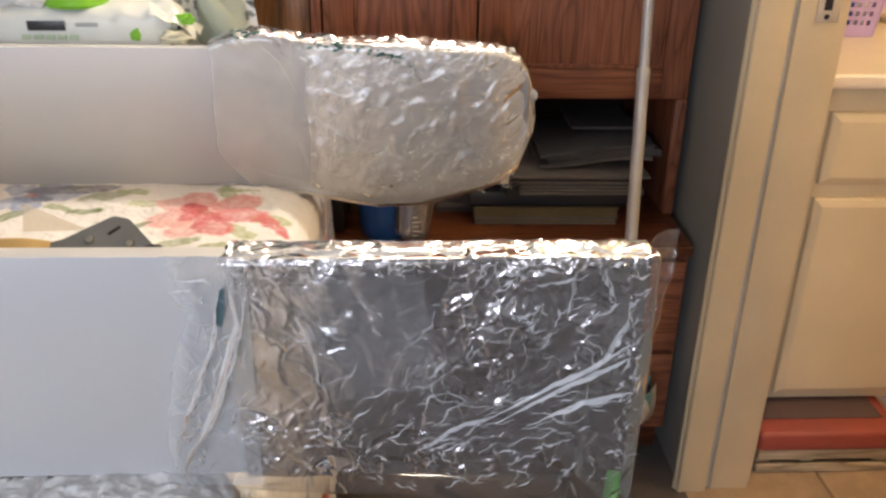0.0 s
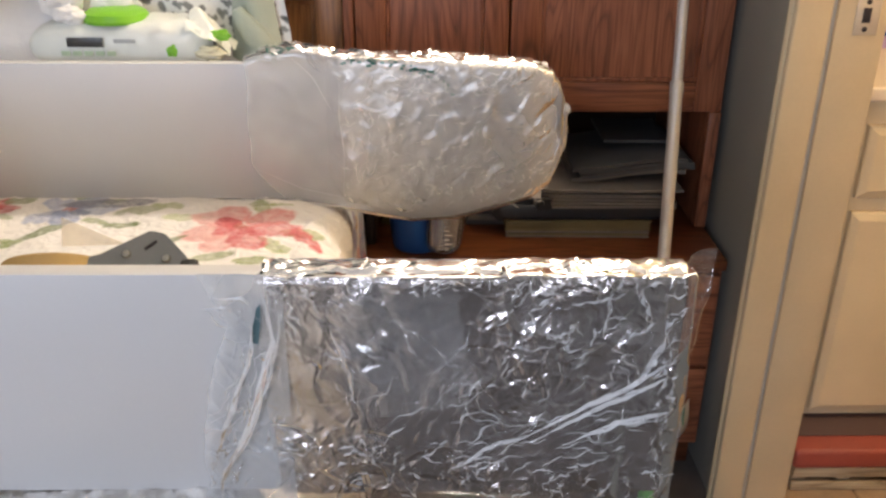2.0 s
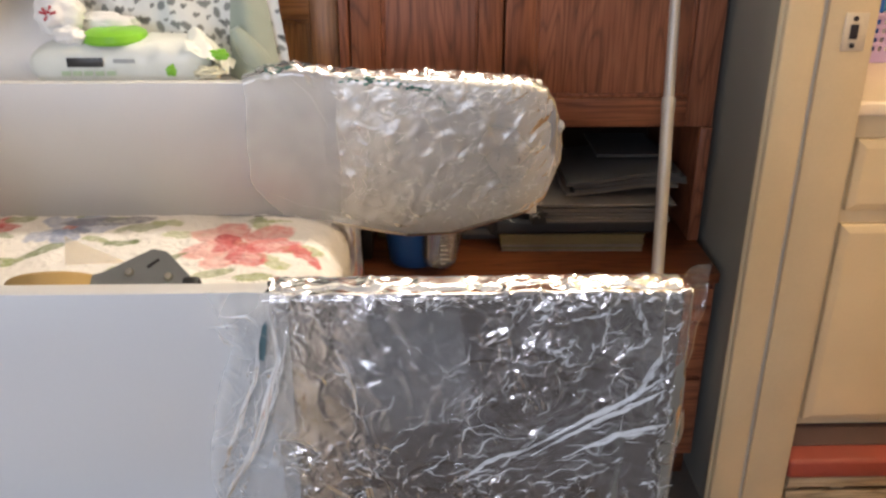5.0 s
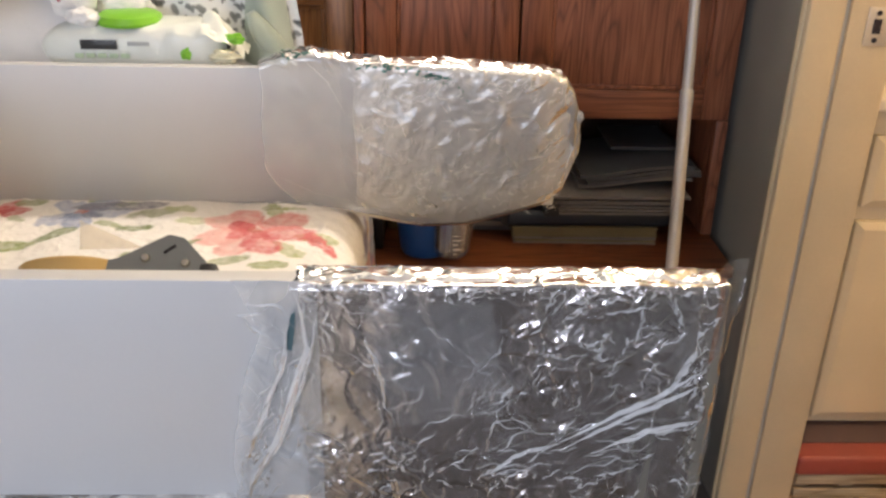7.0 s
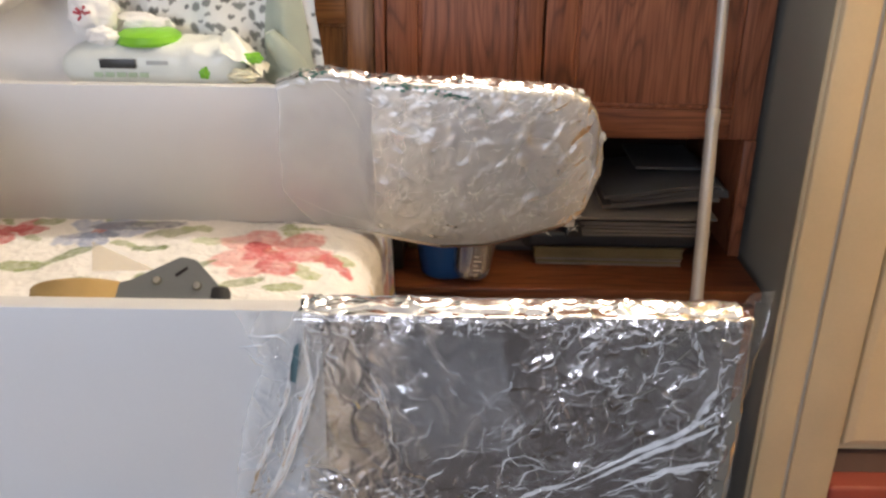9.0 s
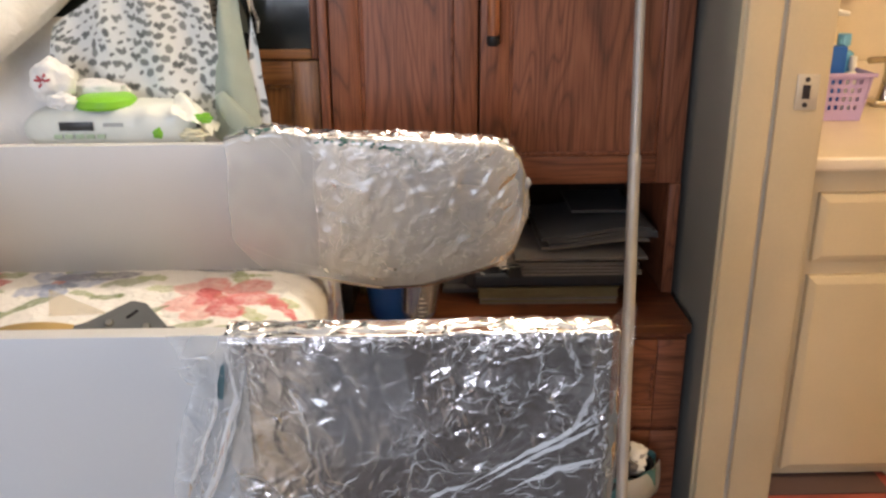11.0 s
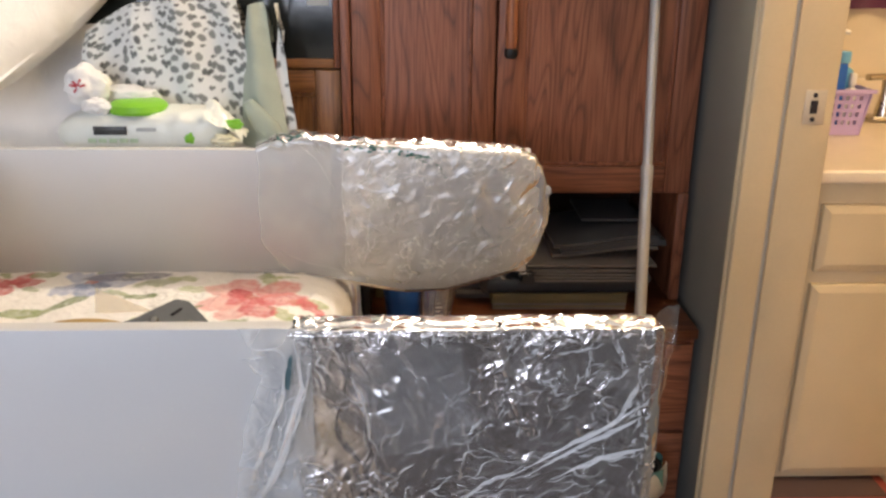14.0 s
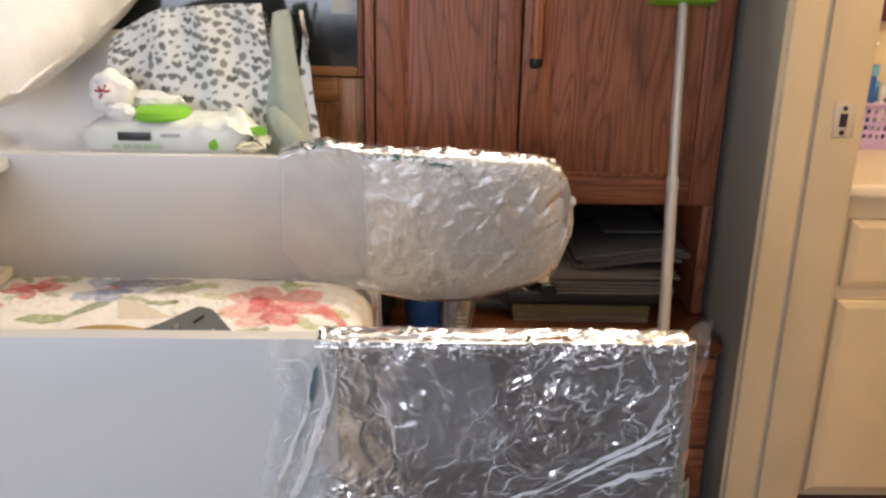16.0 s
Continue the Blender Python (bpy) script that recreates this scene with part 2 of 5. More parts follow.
M_TAN = plain("shaded_tan_cover", (0.15, 0.125, 0.065), 0.6, vary=0.15)
M_NAVY = plain("dark_blue_cover", (0.02, 0.025, 0.035), 0.4)
M_BLUE = plain("blue_plastic", (0.02, 0.12, 0.46), 0.3, vary=0.05)
M_BLUE_L = plain("light_blue_plastic", (0.16, 0.42, 0.62), 0.3)
M_CLEAR = film_mat("clear_cup", 0.16, (0.97, 0.98, 1.0), 0.10, 0.10)
M_RED = plain("red_plastic", (0.31, 0.062, 0.045), 0.45, vary=0.12)
M_REDMARK = plain("red_print", (0.5, 0.06, 0.08), 0.7)
M_WIPES = plain("white_pack_film", (0.80, 0.82, 0.76), 0.32, vary=0.04, bump_mm=0.8, grain=60)
M_WIPES_E = plain("cream_pack_film", (0.74, 0.70, 0.52), 0.35, vary=0.08)
M_LABEL = plain("black_label", (0.03, 0.03, 0.03), 0.4)
M_PALEGREEN = plain("pale_green_print", (0.50, 0.62, 0.42), 0.5)
M_GREYPRINT = plain("grey_print", (0.45, 0.47, 0.46), 0.5)
M_GUN = plain("grey_painted_steel", (0.22, 0.23, 0.24), 0.35, 0.4, 0.06)
M_TAPE = plain("tan_packing_tape", (0.55, 0.38, 0.16), 0.25, vary=0.08)
M_TAPE_END = film_mat("clear_tape_end", 0.10, (1.0, 0.92, 0.75), 0.12)
M_PURPLE = fabric("plum_towel", (0.06, 0.012, 0.035), (0.10, 0.02, 0.055), weave=300, wrinkle=0.004)
M_WHITEPL = plain("white_plastic", (0.78, 0.74, 0.68), 0.35, vary=0.05)
M_GLASS = glass_mat("cabinet_glass", (0.75, 0.82, 0.80))
M_GLOW_A = glow_mat("ceiling_lamp_glow", (1.0, 0.86, 0.68), 6)
M_GLOW_B = glow_mat("bathroom_lamp_glow", (1.0, 0.76, 0.48), 6)

# ---------------------------------------------------------------- mesh helpers


def thing(name, base, label, category, group="", kind=""):
    """An Empty at the base of a thing that has parts."""
    ob = new(name)
    ob.location = base
    ob.empty_display_size = 0.05
    return tagged(ob, label, category, group, kind)


def finish(name, bm, material, smooth=True):
    me = bpy.data.meshes.new(name)
    bm.normal_update()
    bm.to_mesh(me)
    bm.free()
    me.materials.append(material)
    me.polygons.foreach_set("use_smooth", [smooth] * len(me.polygons))
    return me


def part(name, bm, material, parent=None, label="", smooth=True, auto=True):
    """Links a bmesh, built in world places, as one mesh under a thing or a part."""
    me = finish(name, bm, material, smooth)
    if smooth and auto:
        me.set_sharp_from_angle(angle=radians(38))
    ob = new(name, me)
    if parent:
        ob.parent = parent
        base = Vector(parent.location) if parent.type == "EMPTY" else Vector((0, 0, 0))
        up = parent.parent
        if parent.type != "EMPTY" and up:
            base = Vector((0, 0, 0))
            ob.matrix_parent_inverse = Matrix.Identity(4)
        else:
            ob.matrix_parent_inverse = Matrix.Translation(-base)
    return tagged(ob, label) if label else ob


def solo(name, bm, material, label, category, group="", kind="", smooth=True):
    return tagged(part(name, bm, material, None, "", smooth), label, category, group, kind)


def box(x0, x1, y0, y1, z0, z1, bevel=0.002, seg=2, bm=None, m=None):
    out = bm or bmesh.new()
    b = bmesh.new()
    bmesh.ops.create_cube(b, size=1)
    bmesh.ops.transform(b, matrix=Matrix.Translation(((x0 + x1) / 2, (y0 + y1) / 2, (z0 + z1) / 2)) @ Matrix.Diagonal((x1 - x0, y1 - y0, z1 - z0, 1)), verts=b.verts)
    if bevel:
        bmesh.ops.bevel(b, geom=b.edges[:], offset=min(bevel, 0.45 * min(x1 - x0, y1 - y0, z1 - z0)), segments=seg, profile=0.5, affect="EDGES")
    if m is not None:
        bmesh.ops.transform(b, matrix=m, verts=b.verts)
    join_into(out, b)
    return out


def join_into(out, b):
    lookup = {}
    for v in b.verts:
        lookup[v] = out.verts.new(v.co)
    for f in b.faces:
        try:
            out.faces.new([lookup[v] for v in f.verts])
        except ValueError:
            pass
    b.free()


def lathe(profile, centre, n=32, squash=(1, 1), bm=None, m=None):
    """A turned shape from (radius, height) pairs about an upright axis."""
    out = bm or bmesh.new()
    b = bmesh.new()
    rings = []
    for r, h in profile:
        if r < 1e-5:
            rings.append([b.verts.new((centre[0], centre[1], centre[2] + h))])
        else:
            rings.append([b.verts.new((centre[0] + r * squash[0] * math.cos(2 * math.pi * i / n), centre[1] + r * squash[1] * math.sin(2 * math.pi * i / n), centre[2] + h)) for i in range(n)])
    for a, c in zip(rings, rings[1:]):
        for i in range(n):
            j = (i + 1) % n
            q = [a[i % len(a)], a[j % len(a)], c[j % len(c)], c[i % len(c)]]
            q = list(dict.fromkeys(q))
            if len(q) > 2:
                b.faces.new(q)
    bmesh.ops.recalc_face_normals(b, faces=b.faces)
    if m is not None:
        bmesh.ops.transform(b, matrix=m, verts=b.verts)
    join_into(out, b)
    return out


def tube(points, radius, n=14, bm=None, caps=True):
    """A round tube along points; radius is one number or one for each point."""
    out = bm or bmesh.new()
    pts = [Vector(p) for p in points]
    rad = radius if isinstance(radius, (list, tuple)) else [radius] * len(pts)
    rings = []
    for i, p in enumerate(pts):
        d = (pts[min(i + 1, len(pts) - 1)] - pts[max(i - 1, 0)]).normalized()
        side = d.cross(Vector((0.13, 0.97, 0.21))).normalized()
        up = d.cross(side)
        rings.append([out.verts.new(p + rad[i] * (math.cos(2 * math.pi * k / n) * side + math.sin(2 * math.pi * k / n) * up)) for k in range(n)])
    for a, c in zip(rings, rings[1:]):
        for k in range(n):
            out.faces.new((a[k], a[(k + 1) % n], c[(k + 1) % n], c[k]))
    if caps:
        out.faces.new(rings[0][::-1])
        out.faces.new(rings[-1])
    return out


def sheet(P, bm=None, close=False):
    """A surface from an array of points of shape (rows, columns, 3)."""
    out = bm or bmesh.new()
    rows, cols = P.shape[:2]
    vs = [[out.verts.new(P[i, j]) for j in range(cols)] for i in range(rows)]
    for i in range(rows - 1):
        for j in range(cols if close else cols - 1):
            k = (j + 1) % cols
            out.faces.new((vs[i][j], vs[i][k], vs[i + 1][k], vs[i + 1][j]))
    return out


def vnoise(x, y, scale, seed=0):
    """Smooth value noise from 0 to 1 on arrays."""
    x, y = np.asarray(x, float) * scale + seed * 17.3, np.asarray(y, float) * scale + seed * 9.1
    xi, yi = np.floor(x), np.floor(y)
    fx, fy = x - xi, y - yi
    fx, fy = fx * fx * (3 - 2 * fx), fy * fy * (3 - 2 * fy)

    def h(a, b):
        v = np.sin(a * 127.1 + b * 311.7 + seed * 74.7) * 43758.5453
        return v - np.floor(v)
    return (h(xi, yi) * (1 - fx) + h(xi + 1, yi) * fx) * (1 - fy) + (h(xi, yi + 1) * (1 - fx) + h(xi + 1, yi + 1) * fx) * fy


def fbm(x, y, scale, seed=0, octaves=4):
    return sum(vnoise(x, y, scale * 2 ** k, seed + k) * 0.5 ** (k + 1) for k in range(octaves)) / (1 - 0.5 ** octaves)


def crumple(u, v, freq, seed, folds=9, warp=0.35):
    """Straight creases in many directions, each over a patch of its own: the relief of crumpled foil, 0 to about 1."""
    rng = np.random.RandomState(seed)
    total = 0
    for k in range(folds):
        a, f = rng.uniform(0, math.pi), freq * rng.uniform(0.5, 1.7)
        ph = rng.uniform(0, 1)
        s = f * (np.cos(a) * u + np.sin(a) * v) + ph + warp * (vnoise(u, v, freq * 0.5, seed + 31 * k) - 0.5) * 2
        tri = np.abs(s - np.floor(s) - 0.5) * 2
        patch = np.clip(vnoise(u, v, freq * 0.35, seed + 57 + k) * 2.2 - 0.6, 0, 1)
        total = total + tri * patch * (freq / f) ** 0.8
    return total / folds * 2


def ridges(u, v, seed, count, area, width, length, slope, soft=False):
    """Finite creases strewn over an area (u0, u1, v0, v1): each a tent of constant slope that fades along its own curved line."""
    rng = np.random.RandomState(seed)
    total = np.zeros(u.shape)
    for k in range(count):
        cu, cv, t = rng.uniform(area[0], area[1]), rng.uniform(area[2], area[3]), rng.uniform(0, math.pi)
        w, l = width * rng.uniform(0.4, 1.6), length * rng.uniform(0.4, 1.6)
        w1, bend, k_, sign = w * rng.uniform(0.4, 1.6), rng.uniform(-1, 1) * 0.6 / l, rng.uniform(0.3, 1.4), rng.choice((1, 1, -1))
        near = np.nonzero((np.abs(u - cu) < l + 2 * w) & (np.abs(v - cv) < l + 2 * w))
        du, dv = u[near] - cu, v[near] - cv
        a = math.cos(t) * du + math.sin(t) * dv
        d = -math.sin(t) * du + math.cos(t) * dv + bend * a * a
        tent = np.clip(1 - np.where(d > 0, d / w, -d / w1), 0, 1)
        if soft:
            tent = tent * tent * (3 - 2 * tent)
        total[near] += sign * slope * k_ * w * tent * np.clip(1 - (a / l) ** 2, 0, 1)
    return total


def paint(ob, colours):
    """Stores a print in the mesh's point colours."""
    at = ob.data.color_attributes.new("print", "FLOAT_COLOR", "POINT")
    rgba = np.ones((len(ob.data.vertices), 4), np.float32)
    rgba[:, :3] = colours
    at.data.foreach_set("color", rgba.ravel())


def pad(centre, size, power=2.6, n=28, m=None, swell=0.0):
    """A cushion: a rounded slab whose rim is thin and whose middle swells."""
    b = bmesh.new()
    u = np.linspace(-1, 1, n)
    U, V = np.meshgrid(u, u, indexing="ij")
    edge = np.clip((1 - np.abs(U) ** power) * (1 - np.abs(V) ** power), 0, 1) ** 0.42
    pull = 1 - 0.06 * (U ** 2 * V ** 2) + swell * (1 - U ** 2) * (1 - V ** 2)
    for sign in (1, -1):
        wob = 0.04 * (fbm(U, V, 2.2, 5 if sign > 0 else 9) - 0.5) * 2
        P = np.stack([U * pull * size[0] / 2, V * pull * size[1] / 2, sign * (edge * (1 + wob * 2)) * size[2] / 2], -1)
        if sign < 0:
            P = P[::-1]
        sheet(P, b)
    bmesh.ops.remove_doubles(b, verts=b.verts, dist=1e-5)
    bmesh.ops.recalc_face_normals(b, faces=b.faces)
    bmesh.ops.transform(b, matrix=Matrix.Translation(centre) @ (m or Matrix.Identity(4)), verts=b.verts)
    return b


def flat_shape(outline, th, m, bev=0.0015):
    b = bmesh.new()
    f = b.faces.new([b.verts.new((x, 0, z)) for x, z in outline])
    e = bmesh.ops.extrude_face_region(b, geom=[f])
    bmesh.ops.translate(b, vec=(0, th, 0), verts=[v for v in e["geom"] if isinstance(v, bmesh.types.BMVert)])
    bmesh.ops.recalc_face_normals(b, faces=b.faces)
    bmesh.ops.bevel(b, geom=b.edges[:], offset=bev, segments=2, affect="EDGES")
    bmesh.ops.transform(b, matrix=m, verts=b.verts)
    return b


def lump(c, r, seed, amp=0.18):
    b = bmesh.new()
    bmesh.ops.create_icosphere(b, subdivisions=4, radius=1)
    for v in b.verts:
        d = 1 + amp * (noise.noise(v.co * 1.7 + Vector((seed, 0, 0))) + 0.5 * noise.noise(v.co * 4 + Vector((seed, 3, 0))))
        v.co = Vector((v.co.x * r[0] * d + c[0], v.co.y * r[1] * d + c[1], v.co.z * r[2] * d + c[2]))
    return b

# ---------------------------------------------------------------- the room
S = "structure"


def slab(name, b, material, label="", category=""):
    return solo(name, box(*b, bevel=0), material, label or name.replace("_", " "), category or name.split("_")[0], kind=S, smooth=False)


slab("floor", (-2.7, 0.73, -2.3, 2.4, -0.1, 0), M_CARPET, "worn brown carpet over the bedroom floor", "floor")
slab("ceiling", (-2.7, 2.7, -2.3, 2.5, 2.4, 2.5), M_CEILING, "white textured ceiling over both rooms", "ceiling")
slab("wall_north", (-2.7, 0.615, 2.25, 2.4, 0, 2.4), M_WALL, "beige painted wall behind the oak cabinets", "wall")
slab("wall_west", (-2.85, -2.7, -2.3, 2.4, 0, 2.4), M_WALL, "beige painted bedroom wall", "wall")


def wall_with_opening(name, axis, at0, at1, a0, a1, o0, o1, zb, zt, material, label):
    """A wall of boxes round one opening; axis is the way the wall runs."""
    b = bmesh.new()
    for p0, p1, z0, z1 in ((a0, o0, 0, 2.4), (o1, a1, 0, 2.4), (o0, o1, zt, 2.4), (o0, o1, 0, zb)):
        if p1 - p0 > 1e-4 and z1 - z0 > 1e-4:
            if axis == "x":
                box(p0, p1, at0, at1, z0, z1, 0, bm=b)
            else:
                box(at0, at1, p0, p1, z0, z1, 0, bm=b)
    return solo(name, b, material, label, "wall", kind=S, smooth=False)


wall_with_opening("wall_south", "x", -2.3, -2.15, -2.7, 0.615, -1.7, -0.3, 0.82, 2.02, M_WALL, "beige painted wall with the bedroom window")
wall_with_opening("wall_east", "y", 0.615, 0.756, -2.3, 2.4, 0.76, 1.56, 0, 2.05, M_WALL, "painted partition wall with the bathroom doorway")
slab("wall_bath_north", (0.732, 2.7, 2.27, 2.4, 0, 2.4), M_BATHWALL, "warm cream bathroom wall behind the vanity", "wall")
slab("wall_bath_east", (2.7, 2.85, -2.3, 2.4, 0, 2.4), M_BATHWALL, "warm cream bathroom wall", "wall")
slab("wall_bath_south", (0.732, 2.7, 0.45, 0.55, 0, 2.4), M_BATHWALL, "warm cream bathroom wall", "wall")

window = thing("window_1", (-1.0, -2.2, 0.82), "white-framed bedroom window letting in daylight", "window", kind=S)
for nm, b in (("window_frame", (-1.7, -1.65, -2.25, -2.2, 0.82, 2.02)), ("window_frame", (-0.35, -0.3, -2.25, -2.2, 0.82, 2.02)), ("window_frame", (-1.65, -0.35, -2.25, -2.2, 1.97, 2.02)),
              ("window_frame", (-1.65, -0.35, -2.25, -2.2, 0.82, 0.87)), ("window_sill", (-1.75, -0.25, -2.149, -2.05, 0.79, 0.816))):
    part(nm, box(*b, bevel=0.004), M_WHITEPL, window)

# the doorway's far jamb, its stop and casing, seen from the bedroom
doorway = thing("door_frame", (0.66, 1.55, 0), "cream-painted wooden door frame of the bathroom", "door frame", kind=S)
part("jamb", box(0.676, 0.755, 1.546, 1.5595, 0, 2.045, 0.0025), M_TRIM, doorway)
part("stop", box(0.606, 0.664, 1.536, 1.5595, 0, 2.035, 0.004, 3), M_TRIM, doorway)
part("weather_strip", box(0.6642, 0.6758, 1.553, 1.5595, 0, 2.035, 0.0), M_STRIP, doorway, "grey rubber strip in the frame's groove")
part("corner_bead", tube([(0.6085, 1.5545, 0), (0.6085, 1.5545, 2.05)], 0.0075, 12), M_TRIM, doorway)
part("bath_casing", box(0.7572, 0.766, 1.562, 1.62, 0, 2.10, 0.004), M_TRIM, doorway)
part("head", box(0.606, 0.757, 0.77, 1.5358, 2.036, 2.0495, 0.0015), M_TRIM, doorway)
part("near_jamb", box(0.606, 0.757, 0.7605, 0.772, 0, 2.035, 0.0015), M_TRIM, doorway)
plate = box(0.704, 0.7415, 1.5435, 1.5458, 0.943, 1.003, 0.0008)
strike = part("strike_plate", plate, M_BRASS, doorway, "worn steel strike plate with two screws")
part("latch_hole", box(0.714, 0.727, 1.5425, 1.5433, 0.962, 0.985, 0.0003), M_HOLE, strike)
for z in (0.952, 0.994):
    part("screw", lathe([(0, 0), (0.0042, 0), (0.0042, 0.001), (0, 0.0016)], (0, 0, 0), 12, m=Matrix.Translation((0.7205, 1.5433, z)) @ pose(0, 0, 0, 90)), M_HOLE, strike)

# bathroom floor: grout bed and separate tiles
tiles = solo("bathroom_floor", box(0.73, 2.7, -2.15, 2.27, -0.1, -0.004, 0), M_GROUT, "tan ceramic tile floor with dark joints", "floor", kind=S, smooth=False)
tile_me = finish("tile", box(-0.1475, 0.1475, -0.1475, 0.1475, -0.006, 0.0005, 0.002, 1), M_TILE, False)
for i in range(6):
    for j in range(6):
        x, y = 0.77 + 0.30 * i, 2.14 - 0.30 * j
        ob = new("tile", tile_me)
        ob.parent = tiles
        ob.location = (x, y - 0.0, 0)

# lamps that light the two rooms
for nm, c, glow, lab in (("ceiling_light", (0.34, 1.92, 2.4), M_GLOW_A, "round frosted ceiling light above the oak cabinet"), ("bathroom_light", (1.35, 1.15, 2.4), M_GLOW_B, "round warm ceiling light in the bathroom")):
    t = thing(nm, c, lab, "ceiling light")
    part("canopy", lathe([(0, 0), (0.09, 0), (0.09, -0.018), (0.03, -0.022), (0, -0.022)], c), M_STEEL, t)
    d = part("diffuser", lathe([(0.03, -0.024), (0.075, -0.03), (0.085, -0.045), (0.07, -0.06), (0.0, -0.066)], c), glow, t)
    d.visible_shadow = False

# ---------------------------------------------------------------- oak cabinets
TOPZ = 1.76


def panel_door(parent, x0, x1, y, z0, z1, px0, px1, pz0, pz1, mv=None, mh=None, name="door", label="", field=None):
    """A frame-and-panel front: two stiles, two rails, a sunk field with a bevelled rim."""
    mv, mh = mv or M_OAK, mh or M_OAK_H
    th = 0.02
    d = part(name, box(x0, px0, y, y + th, z0, z1, 0.003), mv, parent, label)
    part("stile", box(px1, x1, y, y + th, z0, z1, 0.003), mv, d)
    part("rail", box(px0, px1, y + 0.0005, y + th, z0, pz0, 0.003), mh, d)
    part("rail", box(px0, px1, y + 0.0005, y + th, pz1, z1, 0.003), mh, d)
    f = box(px0 - 0.002, px1 + 0.002, y + 0.010, y + th - 0.002, pz0 - 0.002, pz1 + 0.002, 0)
    part("panel", f, field or mv, d)
    bead = bmesh.new()
    for a, b, w, h in ((px0, px1, pz0, pz0 + 0.008), (px0, px1, pz1 - 0.008, pz1)):
        box(a, b, y + 0.005, y + 0.0105, w, h, 0.002, bm=bead)
    for a, b in ((px0, px0 + 0.007), (px1 - 0.007, px1)):
        box(a, b, y + 0.005, y + 0.0105, pz0 + 0.008, pz1 - 0.008, 0.002, bm=bead)
    part("bead", bead, mv, d)
    return d


oak = thing("oak_cabinet", (0.25, 1.9, 0), "dark oak wall cabinet with panelled doors above an open shelf", "cabinet")
YF, XL, XR = 1.785, -0.113, 0.598
part("side_panel", box(XR - 0.02, XR, YF + 0.021, 2.2, 0.51, TOPZ, 0.002), M_OAK, oak)
part("side_panel", box(XL, XL + 0.018, YF - 0.004, 2.2, 0.51, TOPZ, 0.002), M_OAK, oak)
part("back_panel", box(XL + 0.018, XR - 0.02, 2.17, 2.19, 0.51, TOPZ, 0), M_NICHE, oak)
part("top", box(XL, XR, YF, 2.2, TOPZ, TOPZ + 0.02, 0.003), M_OAK_H, oak)
part("bottom", box(XL + 0.018, XR - 0.02, YF + 0.022, 2.168, 0.752, 0.772, 0.002), M_OAK_H, oak)
dl = panel_door(oak, XL + 0.021, 0.188, YF, 0.749, 1.745, -0.036, 0.142, 0.806, 1.69)
dr = panel_door(oak, 0.192, XR, YF, 0.749, 1.745, 0.248, 0.545, 0.806, 1.69)
h = tube([(0.214, YF - 0.028, z) for z in (1.045, 1.06, 1.2, 1.34)], [0.010, 0.0115, 0.0105, 0.0115], 16)
handle = part("handle", h, wood("oak_handle", (0.20, 0.06, 0.025), (0.36, 0.125, 0.05), (0.42, 0.16, 0.07)), dr, "turned wooden bar handle")
hb = tube([(0.214, YF - 0.028, z) for z in (1.026, 1.032, 1.044)], [0.009, 0.0125, 0.0122], 16)
tube([(0.214, YF - 0.020, 1.036), (0.214, YF + 0.001, 1.036)], 0.007, 12, hb)
part("handle_end", hb, M_BLACK, handle, "black metal handle end")
# niche and lower chest
part("right_stile", box(0.576, XR, YF - 0.004, YF + 0.02, 0.512, 0.7485, 0.002), M_OAK, oak)
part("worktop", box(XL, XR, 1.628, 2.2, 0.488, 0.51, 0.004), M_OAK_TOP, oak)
part("chest_side", box(XR - 0.02, XR, 1.7055, 2.2, 0.0, 0.4875, 0.002), M_OAK, oak)
part("chest_side", box(XL, XL + 0.02, 1.7055, 2.2, 0.0, 0.4875, 0.002), M_OAK, oak)
part("chest_back", box(XL + 0.02, XR - 0.02, 2.17, 2.19, 0.05, 0.4875, 0), M_OAK, oak)
part("chest_frame", box(XL, XR, 1.651, 1.661, 0.08, 0.4875, 0.002), M_OAK, oak)
for x0, x1 in ((XL + 0.012, 0.222), (0.238, XR - 0.006)):
    for z0, z1 in ((0.090, 0.268), (0.278, 0.474)):
        panel_door(oak, x0, x1, 1.636, z0, z1, x0 + 0.055, x1 - 0.055, z0 + 0.05, z1 - 0.05, M_OAK_H, M_OAK_H, "drawer_front")
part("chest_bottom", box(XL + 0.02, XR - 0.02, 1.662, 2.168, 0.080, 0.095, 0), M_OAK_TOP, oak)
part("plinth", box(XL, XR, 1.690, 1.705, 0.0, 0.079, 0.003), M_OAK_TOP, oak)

disp = thing("display_cabinet", (-0.6, 1.9, 0), "oak display cabinet with a dark glass door", "cabinet")
DX0, DX1, DTOP = -1.35, XL - 0.002, 1.55
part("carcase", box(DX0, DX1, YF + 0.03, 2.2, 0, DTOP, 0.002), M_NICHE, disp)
panel_door(disp, -0.62, DX1, YF + 0.004, 0.50, 0.997, -0.56, -0.165, 0.56, 0.952, M_OAK_LIGHT, M_OAK_LIGHT_H, "lower_door")
panel_door(disp, DX0, -0.63, YF + 0.004, 0.50, 0.997, -1.29, -0.69, 0.56, 0.952, M_OAK_LIGHT, M_OAK_LIGHT_H, "lower_door")
gd = part("glass_door", box(DX0, DX0 + 0.05, YF + 0.004, YF + 0.024, 1.0, DTOP, 0.003), M_OAK, disp)
part("stile", box(DX1 - 0.012, DX1, YF + 0.004, YF + 0.024, 1.0, DTOP, 0.003), M_OAK, gd)
